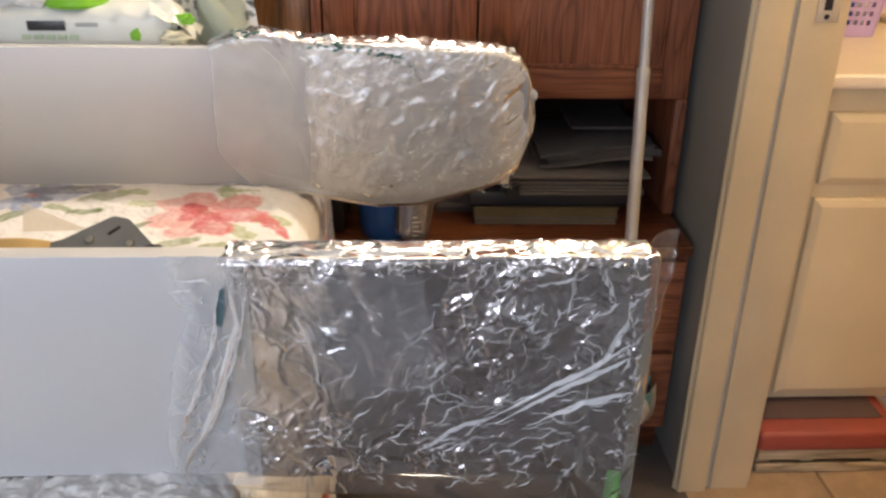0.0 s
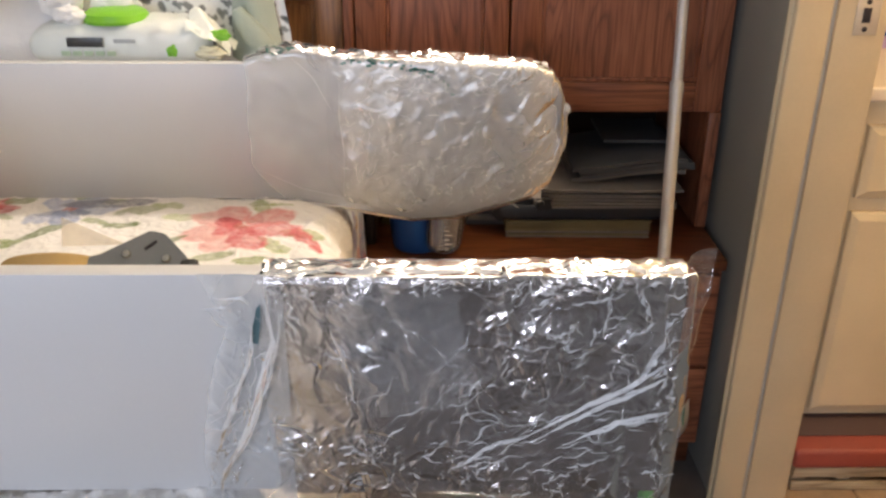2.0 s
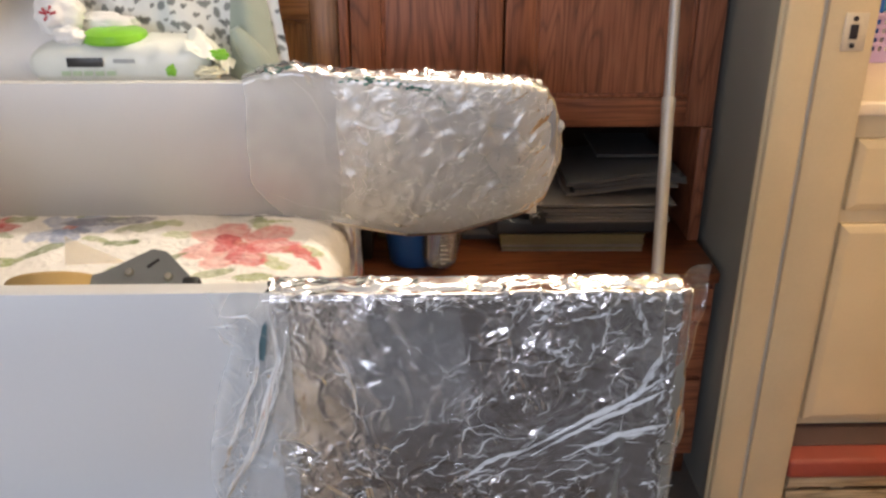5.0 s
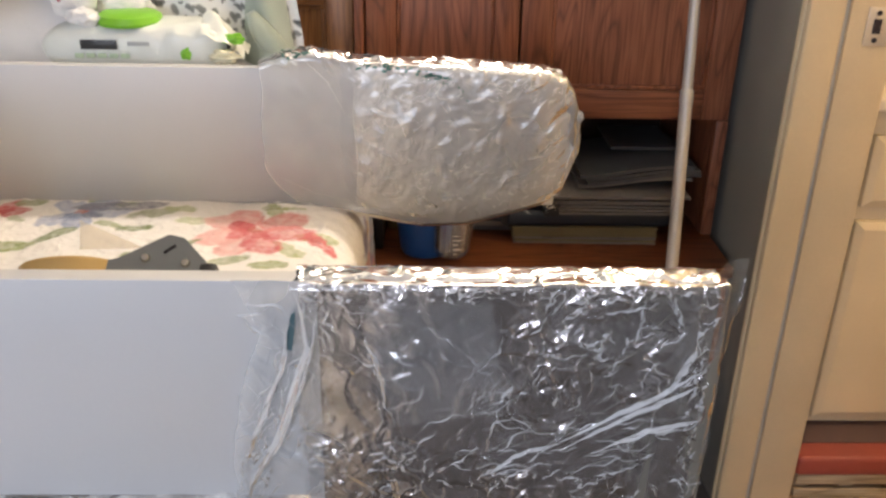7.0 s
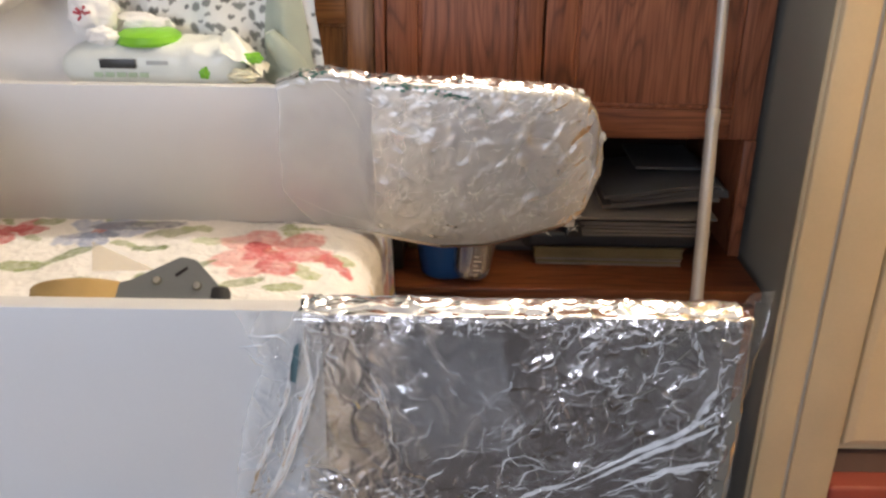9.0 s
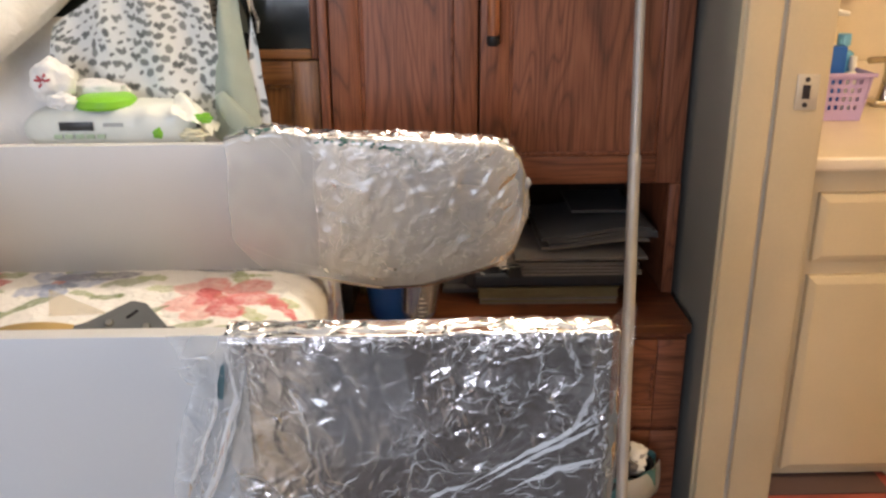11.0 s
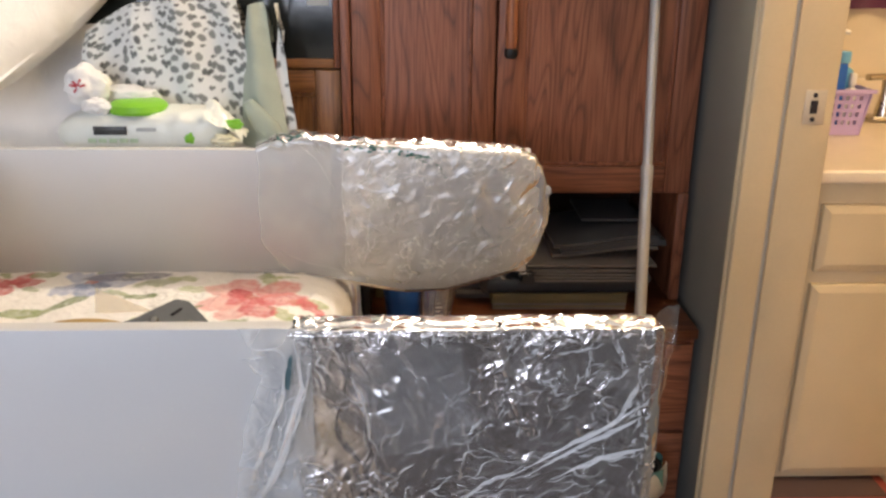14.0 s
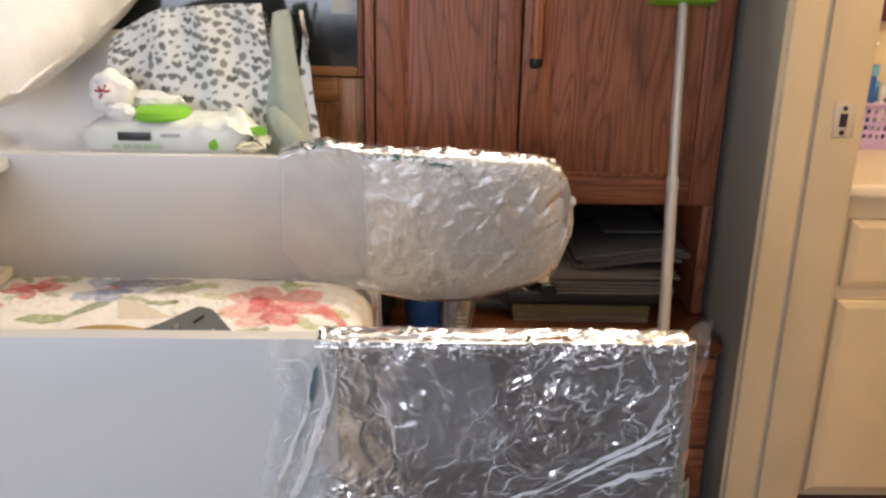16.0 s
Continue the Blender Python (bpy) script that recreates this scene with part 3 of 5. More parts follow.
part("rail", box(DX0 + 0.05, DX1 - 0.012, YF + 0.0045, YF + 0.024, 1.0, 1.018, 0.003), M_OAK_LIGHT_H, gd)
part("note", box(-0.176, -0.134, YF + 0.0102, YF + 0.0112, 1.118, 1.175, 0), M_GREYPRINT, gd, "small pale card stuck on the glass")
part("pane", box(DX0 + 0.05, DX1 - 0.012, YF + 0.012, YF + 0.016, 1.018, DTOP, 0), plain("smoked_glass", (0.02, 0.024, 0.025), 0.08, vary=0.2, bump_mm=0), gd, "smoked glass pane")
# ---------------------------------------------------------------- bed
bed = thing("bed", (-1.0, 1.0, 0), "bed covered with a quilted floral bedspread", "bed")
part("mattress", box(-2.0, -0.115, 0.30, 1.60, 0.30, 0.665, 0.05, 5), M_MATTRESS, bed)
part("bed_base", box(-1.98, -0.125, 0.32, 1.58, 0.06, 0.298, 0.01), M_MATTRESS, bed)
for x in (-1.9, -0.2):
    for y in (0.4, 1.5):
        part("leg", box(x - 0.03, x + 0.03, y - 0.03, y + 0.03, 0, 0.059, 0.004), M_BLACK, bed)

XE, YN, YB, ZT = -0.078, 0.27, 1.622, 0.708


def edge_profile(a, r):
    """Arc length a past the start of a rounded edge: how far out and how far down."""
    q = r * math.pi / 2
    out = np.where(a <= 0, a, np.where(a < q, r * np.sin(np.clip(a, 0, q) / r), r))
    down = np.where(a <= 0, 0, np.where(a < q, r * (1 - np.cos(np.clip(a, 0, q) / r)), r + a - q))
    return out, down


def quilt_colours(U, V, rng):
    """A watercolour print: peonies, blue sprays, leaves on cream."""
    n1, n2 = fbm(U, V, 30, 3), fbm(U, V, 110, 8)
    n3 = 0.62 + 0.62 * fbm(U, V, 190, 21, 3)
    C = np.zeros(U.shape + (3,))
    C[:] = (0.87, 0.845, 0.815)
    C *= (0.93 + 0.12 * n1)[..., None]

    def lay(cx, cy, a, b, turn, col, strength=0.85):
        c, s = math.cos(turn), math.sin(turn)
        wx = U + (n1 - 0.5) * 0.018 - cx
        wy = V + (n2 - 0.5) * 0.012 - cy
        wx, wy = wx + (n2 - 0.5) * 0.010, wy + (n1 - 0.5) * 0.012
        p, q = (c * wx + s * wy) / a, (-s * wx + c * wy) / b
        d = np.sqrt(p * p + q * q)
        mask = np.clip(np.clip((1 - d) * 6, 0, 1) * strength * (0.75 + 0.5 * n2) * (0.85 + 0.3 * np.clip(d, 0, 1)) * n3, 0, 0.96)
        C[:] = C * (1 - mask[..., None]) + np.array(col) * mask[..., None]

    greens = ((0.24, 0.30, 0.09), (0.36, 0.42, 0.16), (0.42, 0.46, 0.24), (0.18, 0.23, 0.09), (0.34, 0.38, 0.22))
    pinks = ((0.62, 0.15, 0.16), (0.71, 0.28, 0.27), (0.77, 0.42, 0.40), (0.54, 0.10, 0.11))
    blues = ((0.28, 0.33, 0.50), (0.40, 0.45, 0.60), (0.22, 0.25, 0.36))
    yellows = ((0.68, 0.42, 0.12), (0.74, 0.52, 0.24), (0.62, 0.36, 0.08))

    def flower(cx, cy, r, cols, petals=7):
        for k in range(4):
            a = rng.uniform(0, 6.28)
            lay(cx + 1.15 * r * math.cos(a), cy + 0.95 * r * math.sin(a), 0.42 * r, 0.18 * r, a + rng.uniform(-0.6, 0.6), greens[rng.randint(5)], 0.7)
        for k in range(petals):
            a = 6.28 * k / petals + rng.uniform(-0.3, 0.3)
            lay(cx + 0.62 * r * math.cos(a), cy + 0.62 * r * math.sin(a), 0.52 * r, 0.36 * r, a, cols[rng.randint(len(cols))], 0.8)
        for k in range(5):
            a = rng.uniform(0, 6.28)
            lay(cx + 0.3 * r * math.cos(a), cy + 0.3 * r * math.sin(a), 0.3 * r, 0.18 * r, a, cols[rng.randint(len(cols))], 0.85)
        lay(cx, cy, 0.15 * r, 0.12 * r, 0, (0.5, 0.16, 0.12), 0.8)

    flower(-0.228, 1.322, 0.080, pinks)
    lay(-0.128, 1.285, 0.040, 0.013, -0.9, pinks[0], 0.95)
    flower(-0.49, 1.385, 0.062, blues, 5)
    lay(-0.44, 1.41, 0.075, 0.02, 0.15, (0.22, 0.22, 0.27), 0.8)
    flower(-0.62, 1.385, 0.045, pinks, 5)
    flower(-0.70, 1.29, 0.06, pinks, 6)
    for cx, cy, a, b, t in ((-0.385, 1.385, 0.04, 0.018, 0.3), (-0.35, 1.40, 0.03, 0.016, -0.2), (-0.50, 1.30, 0.035, 0.016, 0.9), (-0.55, 1.26, 0.04, 0.018, 0.2), (-0.40, 1.33, 0.03, 0.012, 0.1),
                            (-0.215, 1.41, 0.02, 0.013, 0.1), (-0.185, 1.405, 0.025, 0.008, 0.1), (-0.245, 1.22, 0.03, 0.014, 0.5), (-0.19, 1.21, 0.028, 0.012, 0.2), (-0.31, 1.27, 0.02, 0.01, 0.9), (-0.58, 1.42, 0.025, 0.014, 0.2),
                            (-0.36, 1.23, 0.035, 0.015, -0.2), (-0.46, 1.21, 0.04, 0.016, 0.4)):
        lay(cx, cy, a, b, t, greens[rng.randint(5)], 0.8)
    # the side towards the camera
    flower(-0.175, 0.655, 0.075, yellows, 6)
    lay(-0.15, 0.70, 0.06, 0.03, 0.2, (0.50, 0.34, 0.12), 0.8)
    lay(-0.265, 0.715, 0.030, 0.014, 0.1, greens[4], 0.6)
    for cx, cy, r_ in ((-0.335, 0.690, 0.040), (-0.43, 0.70, 0.045), (-0.285, 0.675, 0.022), (-0.50, 0.655, 0.05)):
        lay(cx, cy, r_, r_ * 0.5, 0.2, (0.74, 0.56, 0.60), 0.55)
    lay(-0.235, 0.722, 0.03, 0.010, 0.3, greens[3], 0.6)
    lay(-0.31, 0.705, 0.028, 0.014, 0.6, greens[3], 0.8)
    lay(-0.235, 0.66, 0.025, 0.017, 0.1, greens[4], 0.7)
    lay(-0.38, 0.70, 0.05, 0.012, 0.8, greens[1], 0.7)
    flower(-0.40, 0.63, 0.055, ((0.62, 0.20, 0.26), (0.70, 0.36, 0.40), (0.76, 0.50, 0.50)), 7)
    for k in range(60):
        cx, cy = rng.uniform(-1.6, 0.45), rng.uniform(0.0, 1.9)
        if -0.78 < cx < -0.1 and 1.15 < cy < 1.5 or -0.46 < cx < -0.1 and 0.58 < cy < 0.78:
            continue
        flower(cx, cy, rng.uniform(0.04, 0.085), (pinks, blues, yellows, pinks)[rng.randint(4)], rng.randint(5, 8))
    for k in range(90):
        cx, cy = rng.uniform(-0.075, 0.5), rng.uniform(0.3, 1.7)
        lay(cx, cy, rng.uniform(0.012, 0.04), rng.uniform(0.006, 0.014), rng.uniform(-0.4, 0.4), (*yellows, (0.36, 0.30, 0.46), greens[1], (0.66, 0.26, 0.14))[rng.randint(6)], 0.75)
    return np.clip(C, 0.02, 0.9)


R0 = 0.06
u = np.concatenate([np.linspace(-2.05, -0.80, 30)[:-1], np.linspace(-0.80, -0.02, 430)[:-1], np.linspace(-0.02, 0.46, 90)])
v = np.concatenate([np.linspace(-0.12, 0.45, 40)[:-1], np.linspace(0.45, 0.58, 24)[:-1], np.linspace(0.58, 0.80, 190)[:-1], np.linspace(0.80, 1.15, 40)[:-1], np.linspace(1.15, 1.48, 120)[:-1], np.linspace(1.48, 2.0, 40)])
U, V = np.meshgrid(u, v, indexing="ij")
ox, dx_ = edge_profile(U - (XE - R0), R0)
on, dn = edge_profile((YN + R0) - V, R0)
ob_, db = edge_profile(V - (YB - R0), R0)
X = XE - R0 + ox
Y = np.where(V < (YN + R0), YN + R0 - on, np.where(V > YB - R0, YB - R0 + ob_, V))
drop = np.maximum(dx_, np.maximum(dn, db))
puff = 0.012 * (fbm(U, V, 14, 2) - 0.5) + 0.004 * (fbm(U, V, 60, 6, 2) - 0.5) + (0.0035 * (crumple(U, V, 30, 77, 8) - 0.4) + 0.0085 * np.abs(vnoise(U, V, 75, 79) - 0.5) + 0.0050 * np.abs(vnoise(U, V, 140, 83) - 0.5)) * np.clip((0.95 - V) / 0.2, 0.10, 1)
Z = ZT - drop + np.where(drop < R0, puff, 0) + 0.008 * np.exp(-((V - 1.22) / 0.28) ** 2) * np.clip((-0.12 - U) / 0.08, 0, 1)
fall = np.clip(dx_ / 0.3, 0, 1)
X = X + fall * 0.010 * np.sin(V * 55 + 3 * fbm(U, V, 5, 4)) + np.where(drop < R0, 0, puff * 0.2)
Z = np.maximum(Z, 0.14 + 0.004 * np.sin(V * 40))
quilt = part("bedspread", sheet(np.stack([X, Y, Z], -1)), M_QUILT, bed, "quilted cream bedspread with a watercolour flower print", auto=False)
paint(quilt, quilt_colours(U, V, np.random.RandomState(4)).reshape(-1, 3))

# ---------------------------------------------------------------- white furniture sides lying on the bed
BZ0, BZ1 = 0.712, 0.917
unit = thing("bookcase", (-0.6, 1.1, BZ0), "half-assembled white laminate bookcase lying on the bed, ends wrapped", "bookcase")
near_b = part("side_board", box(-1.75, 0.236, 0.762, 0.780, BZ0, BZ1, 0.0012), M_BOARD, unit)
far_b = part("side_board", box(-1.75, 0.215, 1.434, 1.452, BZ0, 0.921, 0.0012), M_BOARD, unit)
part("cam_hole", lathe([(0, 0), (0.0055, 0), (0.0055, 0.0006), (0, 0.0012)], (0, 0, 0), 16, m=Matrix.Translation((-0.727, 1.4338, 0.803)) @ pose(0, 0, 0, 90)), M_HOLE, far_b)
part("cross_panel", box(-0.775, -0.758, 0.7803, 1.4337, BZ0 + 0.001, BZ1 - 0.001, 0.001), M_EDGE, unit)
part("top_rail", box(-0.7578, -0.652, 0.7803, 1.4337, BZ1 - 0.019, BZ1 - 0.001, 0.0012), M_BOARD, unit)
part("bottom_rail", box(-0.7578, -0.672, 0.7803, 1.4337, BZ0 + 0.003, BZ0 + 0.020, 0.0012), M_EDGE, unit)
part("cross_panel", box(-1.75, -1.732, 0.7803, 1.4337, BZ0 + 0.001, BZ1 - 0.001, 0.001), M_EDGE, unit)


def ring(y0, y1, z0, z1, r, n):
    """Points and outward ways round an upright slot seen along x, starting low on the camera's side, with the arc length."""
    h, w = z1 - z0 - 2 * r, y1 - y0 - 2 * r
    h, w = max(h, 1e-3), max(w, 1e-3)
    q = math.pi * r / 2
    total = 2 * (h + w) + 4 * q
    s = np.linspace(0, total, n, endpoint=False)
    P, N = np.zeros((n, 2)), np.zeros((n, 2))
    for i, a in enumerate(s):
        b = a
        if b < h:
            P[i], N[i] = (y0, z0 + r + b), (-1, 0)
            continue
        b -= h
        if b < q:
            t = b / r
            P[i], N[i] = (y0 + r - r * math.cos(t), z1 - r + r * math.sin(t)), (-math.cos(t), math.sin(t))
            continue
        b -= q
        if b < w:
            P[i], N[i] = (y0 + r + b, z1), (0, 1)
            continue
        b -= w
        if b < q:
            t = b / r
            P[i], N[i] = (y1 - r + r * math.sin(t), z1 - r + r * math.cos(t)), (math.sin(t), math.cos(t))
            continue
        b -= q
        if b < h:
            P[i], N[i] = (y1, z1 - r - b), (1, 0)
            continue
        b -= h
        if b < q:
            t = b / r
            P[i], N[i] = (y1 - r + r * math.cos(t), z0 + r - r * math.sin(t)), (math.cos(t), -math.sin(t))
            continue
        b -= q
        if b < w:
            P[i], N[i] = (y1 - r - b, z0), (0, -1)
            continue
        t = (b - w) / r
        P[i], N[i] = (y0 + r - r * math.sin(t), z0 + r - r * math.cos(t)), (-math.sin(t), -math.cos(t))
    return s, P, N


def wrap(xs, shape, r, n, relief, start=None, cap=True):
    """A skin round the end of a board. shape(x) gives y0, y1, z0, z1; relief(x, s, total) the outward lift; start(s) shifts the open edge."""
    turns, grid, arc = [], [], []
    for x in xs:
        y0, y1, z0, z1 = shape(x)
        s, P, N = ring(y0, y1, z0, z1, min(r, (y1 - y0) * 0.45), n)
        xx = np.full(n, float(x))
        if start is not None:
            xx = x + start(s, s[-1] + s[1]) * (1 - (x - xs[0]) / (xs[-1] - xs[0])) ** 2
        turns.append(np.concatenate([P, N], 1))
        grid.append(xx)
        arc.append(s)
    G, T, X_ = np.array(turns), np.array(arc), np.array(grid)
    d = relief(X_, T, T.max())
    A = np.stack([X_, G[..., 0] + G[..., 2] * d, G[..., 1] + G[..., 3] * d], -1)
    if cap:
        end = A[-1]
        mid = end.mean(0)
        caps = []
        for f in (0.9, 0.6, 0.25, 0.02):
            E = end.copy()
            E[:, 1] = mid[1] + (end[:, 1] - mid[1]) * f
            E[:, 2] = mid[2] + (end[:, 2] - mid[2]) * (f if f < 0.9 else 0.985)
            E[:, 0] = end[:, 0] + 0.004 * (1 - f) + 0.004 * (crumple(end[:, 1] * 3, end[:, 2], 40, 3) - 0.4)
            caps.append(E)
        A = np.concatenate([A, np.array(caps)])
    return sheet(A, close=True)


def foil_relief(x, s, total):
    whole = (-0.09, 0.24, -0.01, 0.25)
    return (0.0022 + ridges(x, s, 11, 30, whole, 0.030, 0.085, 0.05, True) + ridges(x, s, 12, 150, whole, 0.010, 0.024, 0.075)
            + ridges(x, s, 19, 300, whole, 0.0018, 0.016, 0.20)
            + ridges(x, s, 13, 160, (0.08, 0.24, 0.10, 0.21), 0.0020, 0.012, 0.36)
            + ridges(x, s, 14, 85, (-0.085, 0.0, -0.01, 0.07), 0.0020, 0.012, 0.38)
            + ridges(x, s, 15, 80, (-0.085, 0.0, 0.08, 0.20), 0.0018, 0.015, 0.16)
            + ridges(x, s, 16, 110, (0.0, 0.24, -0.01, 0.04), 0.0020, 0.011, 0.36)
            + ridges(x, s, 17, 240, (-0.09, 0.24, 0.198, 0.245), 0.0026, 0.010, 0.30)
            + ridges(x, s, 18, 60, (0.05, 0.14, 0.05, 0.17), 0.0024, 0.014, 0.28))


near_foil = wrap(np.linspace(-0.085, 0.2375, 380), lambda x: (0.7605, 0.7815, BZ0 - 0.003, BZ1 - 0.0005), 0.003, 520, lambda x, s, t: np.maximum(foil_relief(x, s, t) - 0.0012 * (s > 0.2), 0.0003), lambda s, t: 0.006 * (fbm(s, s * 0, 30, 2) - 0.5))
part("foil_wrap", near_foil, M_FOIL, near_b, "crumpled aluminium foil round the board's end", auto=False)


def near_shape(x):
    k = np.clip((x + 0.10) / 0.34, 0, 1)
    tip = np.clip((x - 0.234) / 0.008, 0, 1)
    return (0.7515 + 0.001 * tip, 0.7865 - 0.020 * tip, BZ0 - 0.010 - 0.026 * k, BZ1 + 0.0012 + 0.002 * tip ** 2)


def near_film_relief(x, s, total):
    whole = (-0.09, 0.25, -0.02, 0.26)
    return (0.0006 + ridges(x, s, 21, 22, whole, 0.020, 0.070, 0.06, True) + ridges(x, s, 22, 70, whole, 0.0020, 0.022, 0.30)
            + ridges(x, s, 23, 70, (0.08, 0.24, 0.10, 0.22), 0.0018, 0.013, 0.38) + ridges(x, s, 24, 60, (-0.09, 0.02, 0.0, 0.22), 0.0016, 0.018, 0.22)
            + ridges(x, s, 25, 110, (-0.09, 0.25, 0.205, 0.275), 0.0026, 0.014, 0.36))


film = wrap(np.linspace(-0.088, 0.2420, 310), near_shape, 0.004, 430, near_film_relief, lambda s, t: 0.02 * (fbm(s, s * 0, 16, 7) - 0.5))
skin = part("plastic_wrap", film, M_FILM, near_b, "clear plastic film over the foil", auto=False)


def film_strip(name, line, wide, y0, seed, material, label, lean=0.34, edge=1.4):
    """A narrow milky strip, the glint of a film fold, along a line of (x, z) points on the board's face."""
    a, q = np.meshgrid(np.linspace(0, 1, 70), np.linspace(-0.5, 0.5, 12), indexing="ij")
    at_ = np.linspace(0, 1, len(line))
    lx, lz = np.interp(a, at_, [c[0] for c in line]), np.interp(a, at_, [c[1] for c in line])
    x0_, z0_, x1_, z1_ = *line[0], *line[-1]
    ln = math.hypot(x1_ - x0_, z1_ - z0_)
    w = wide * (0.10 + np.sin(math.pi * a ** edge) * (0.5 + 1.0 * fbm(a, a * 0, 9, seed)))
    off = q * w + 0.010 * (fbm(a, a * 0, 4, seed + 3) - 0.5)
    fx_ = lx - (z1_ - z0_) / ln * off
    fz_ = lz + (x1_ - x0_) / ln * off
    fy_ = y0 + lean * q * w + 0.0004 * np.sin(a * 23 + q * 5) + 0.0022 * (fbm(a * 2, q, 6, seed + 5) - 0.5)
    part(name, sheet(np.stack([fx_, fy_, fz_], -1)), material, skin, label, auto=False)


# milky strips for the glints on drawn film folds, slanting up to the corner
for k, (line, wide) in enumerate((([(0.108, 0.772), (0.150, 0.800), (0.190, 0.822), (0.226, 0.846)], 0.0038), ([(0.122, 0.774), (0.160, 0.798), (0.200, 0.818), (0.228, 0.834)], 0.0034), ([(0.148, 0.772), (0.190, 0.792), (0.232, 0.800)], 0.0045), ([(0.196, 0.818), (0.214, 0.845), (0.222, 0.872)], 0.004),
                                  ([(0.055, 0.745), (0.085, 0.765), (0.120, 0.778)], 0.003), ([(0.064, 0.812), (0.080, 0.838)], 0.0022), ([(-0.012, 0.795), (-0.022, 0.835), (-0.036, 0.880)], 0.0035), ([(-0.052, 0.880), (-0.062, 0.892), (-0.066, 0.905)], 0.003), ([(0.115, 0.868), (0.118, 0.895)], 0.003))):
    film_strip("film_fold_glint", line, wide, 0.7445, 30 + k, M_FOLD_GLINT if k < 3 else M_WRINKLE_GLINT, "milky strip standing for the glint on a film fold", 0.40)


def wrinkles(name, groups, surface, seed, material, parent, label):
    """Many thin pale strips as glints on raised film wrinkles, joined: groups of (count, x0, x1, z0, z1, length, width,
    way, spread).
    """
    rng = np.random.RandomState(seed)
    b = bmesh.new()
    for count, x0, x1, z0, z1, length, width, way, spread in groups:
        for k in range(count):
            cx_, cz_, t = rng.uniform(x0, x1), rng.uniform(z0, z1), radians(way + rng.normal() * spread)
            l, w, bend, kink = length * rng.uniform(0.35, 1.5), width * rng.uniform(0.4, 1.5), rng.uniform(-0.5, 0.5), rng.uniform(-0.25, 0.25)
            f = np.linspace(-0.5, 0.5, 9)[:, None]
            along = f * l
            side = bend * l * (f ** 2) * 2 + kink * l * np.abs(f - 0.1) + 0.05 * l * np.sin(f * 11 + k)
            half = w * np.clip(1 - (2 * f) ** 2, 0.03, 1) * (0.7 + 0.5 * np.sin(f * 9 + k * 1.7)) * np.array([[-1.0, 0.0, 1.0]]) * 0.5
            px = cx_ + math.cos(t) * along - math.sin(t) * (side + half)
            pz = cz_ + math.sin(t) * along + math.cos(t) * (side + half)
            rise = np.array([[0.0, 0.0007, 0.0]]) * np.ones_like(px)
            sheet(np.stack([px, surface(px) - rise + 0.25 * (pz - pz.mean(1, keepdims=True)), pz], -1), b)
    return tagged(part(name, b, material, parent, label, auto=False), kind="stuff")


wrinkles("film_wrinkle_glint", (
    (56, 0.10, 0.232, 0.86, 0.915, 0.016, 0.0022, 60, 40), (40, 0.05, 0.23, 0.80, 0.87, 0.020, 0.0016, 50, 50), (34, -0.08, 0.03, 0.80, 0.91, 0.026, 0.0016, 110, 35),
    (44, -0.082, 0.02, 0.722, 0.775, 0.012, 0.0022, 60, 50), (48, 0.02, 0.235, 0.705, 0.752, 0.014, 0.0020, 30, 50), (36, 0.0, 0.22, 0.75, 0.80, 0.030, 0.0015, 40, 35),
    (60, -0.08, 0.235, 0.905, 0.921, 0.012, 0.0022, 20, 60), (30, 0.222, 0.236, 0.72, 0.90, 0.014, 0.0026, 80, 20)), lambda x: 0.7478 + 0 * x, 5, M_WRINKLE_GLINT, skin, "pale strips standing for glints on the film's fine wrinkles")
# a hazy film layer on the face, added as a pale reflection in the foil
a, q = np.meshgrid(np.linspace(0, 1, 40), np.linspace(0, 1, 40), indexing="ij")
dx0, dx1 = -0.036 + 0.026 * q, 0.062 + 0.012 * q
dz = 0.908 - 0.106 * q + 0.012 * q * (a - 0.3)
dX = dx0 + (dx1 - dx0) * a + 0.004 * (fbm(q, a, 6, 3) - 0.5)
part("film_reflection_patch", sheet(np.stack([dX, 0.7462 - 0.004 * q + ridges(dX, dz, 51, 30, (-0.03, 0.07, 0.80, 0.91), 0.005, 0.03, 0.22), dz + 0.004 * (fbm(a, q, 7, 8) - 0.5)], -1)), M_REFLECTION, skin, "pale film patch standing for a light reflection in the foil", auto=False)
# pale bunched film added for the white glint along the foil's top edge
tx, ty = np.meshgrid(np.linspace(-0.084, 0.238, 260), np.linspace(0.757, 0.786, 30), indexing="ij")
tz = BZ1 + 0.0045 + ridges(tx, ty, 53, 170, (-0.085, 0.24, 0.755, 0.788), 0.004, 0.016, 0.19) - 0.004 * np.abs((ty - 0.7715) / 0.0145) ** 3
part("top_layer", sheet(np.stack([tx, ty, tz], -1)), M_WRINKLE_GLINT, skin, "pale film layer added for the top edge's white glint", auto=False)
# the loose seam of the film past the board's end
a, q = np.meshgrid(np.linspace(0, 1, 16), np.linspace(0, 1, 60), indexing="ij")
cx = 0.2405 + (0.018 * (1 - q) ** 0.8 + 0.004 * (fbm(q, q * 0, 7, 5) - 0.3)) * a
cz = BZ1 + 0.008 + 0.012 * a * (1 - q) ** 3 - 0.205 * q
cy = 0.770 + 0.006 * np.sin(a * 4 + q * 9) + 0.003 * np.sin(q * 31) - 0.012 * q
part("film_corner", sheet(np.stack([cx, cy, cz], -1)), M_FILM, skin, "loose seam of the film past the board's end", auto=False)
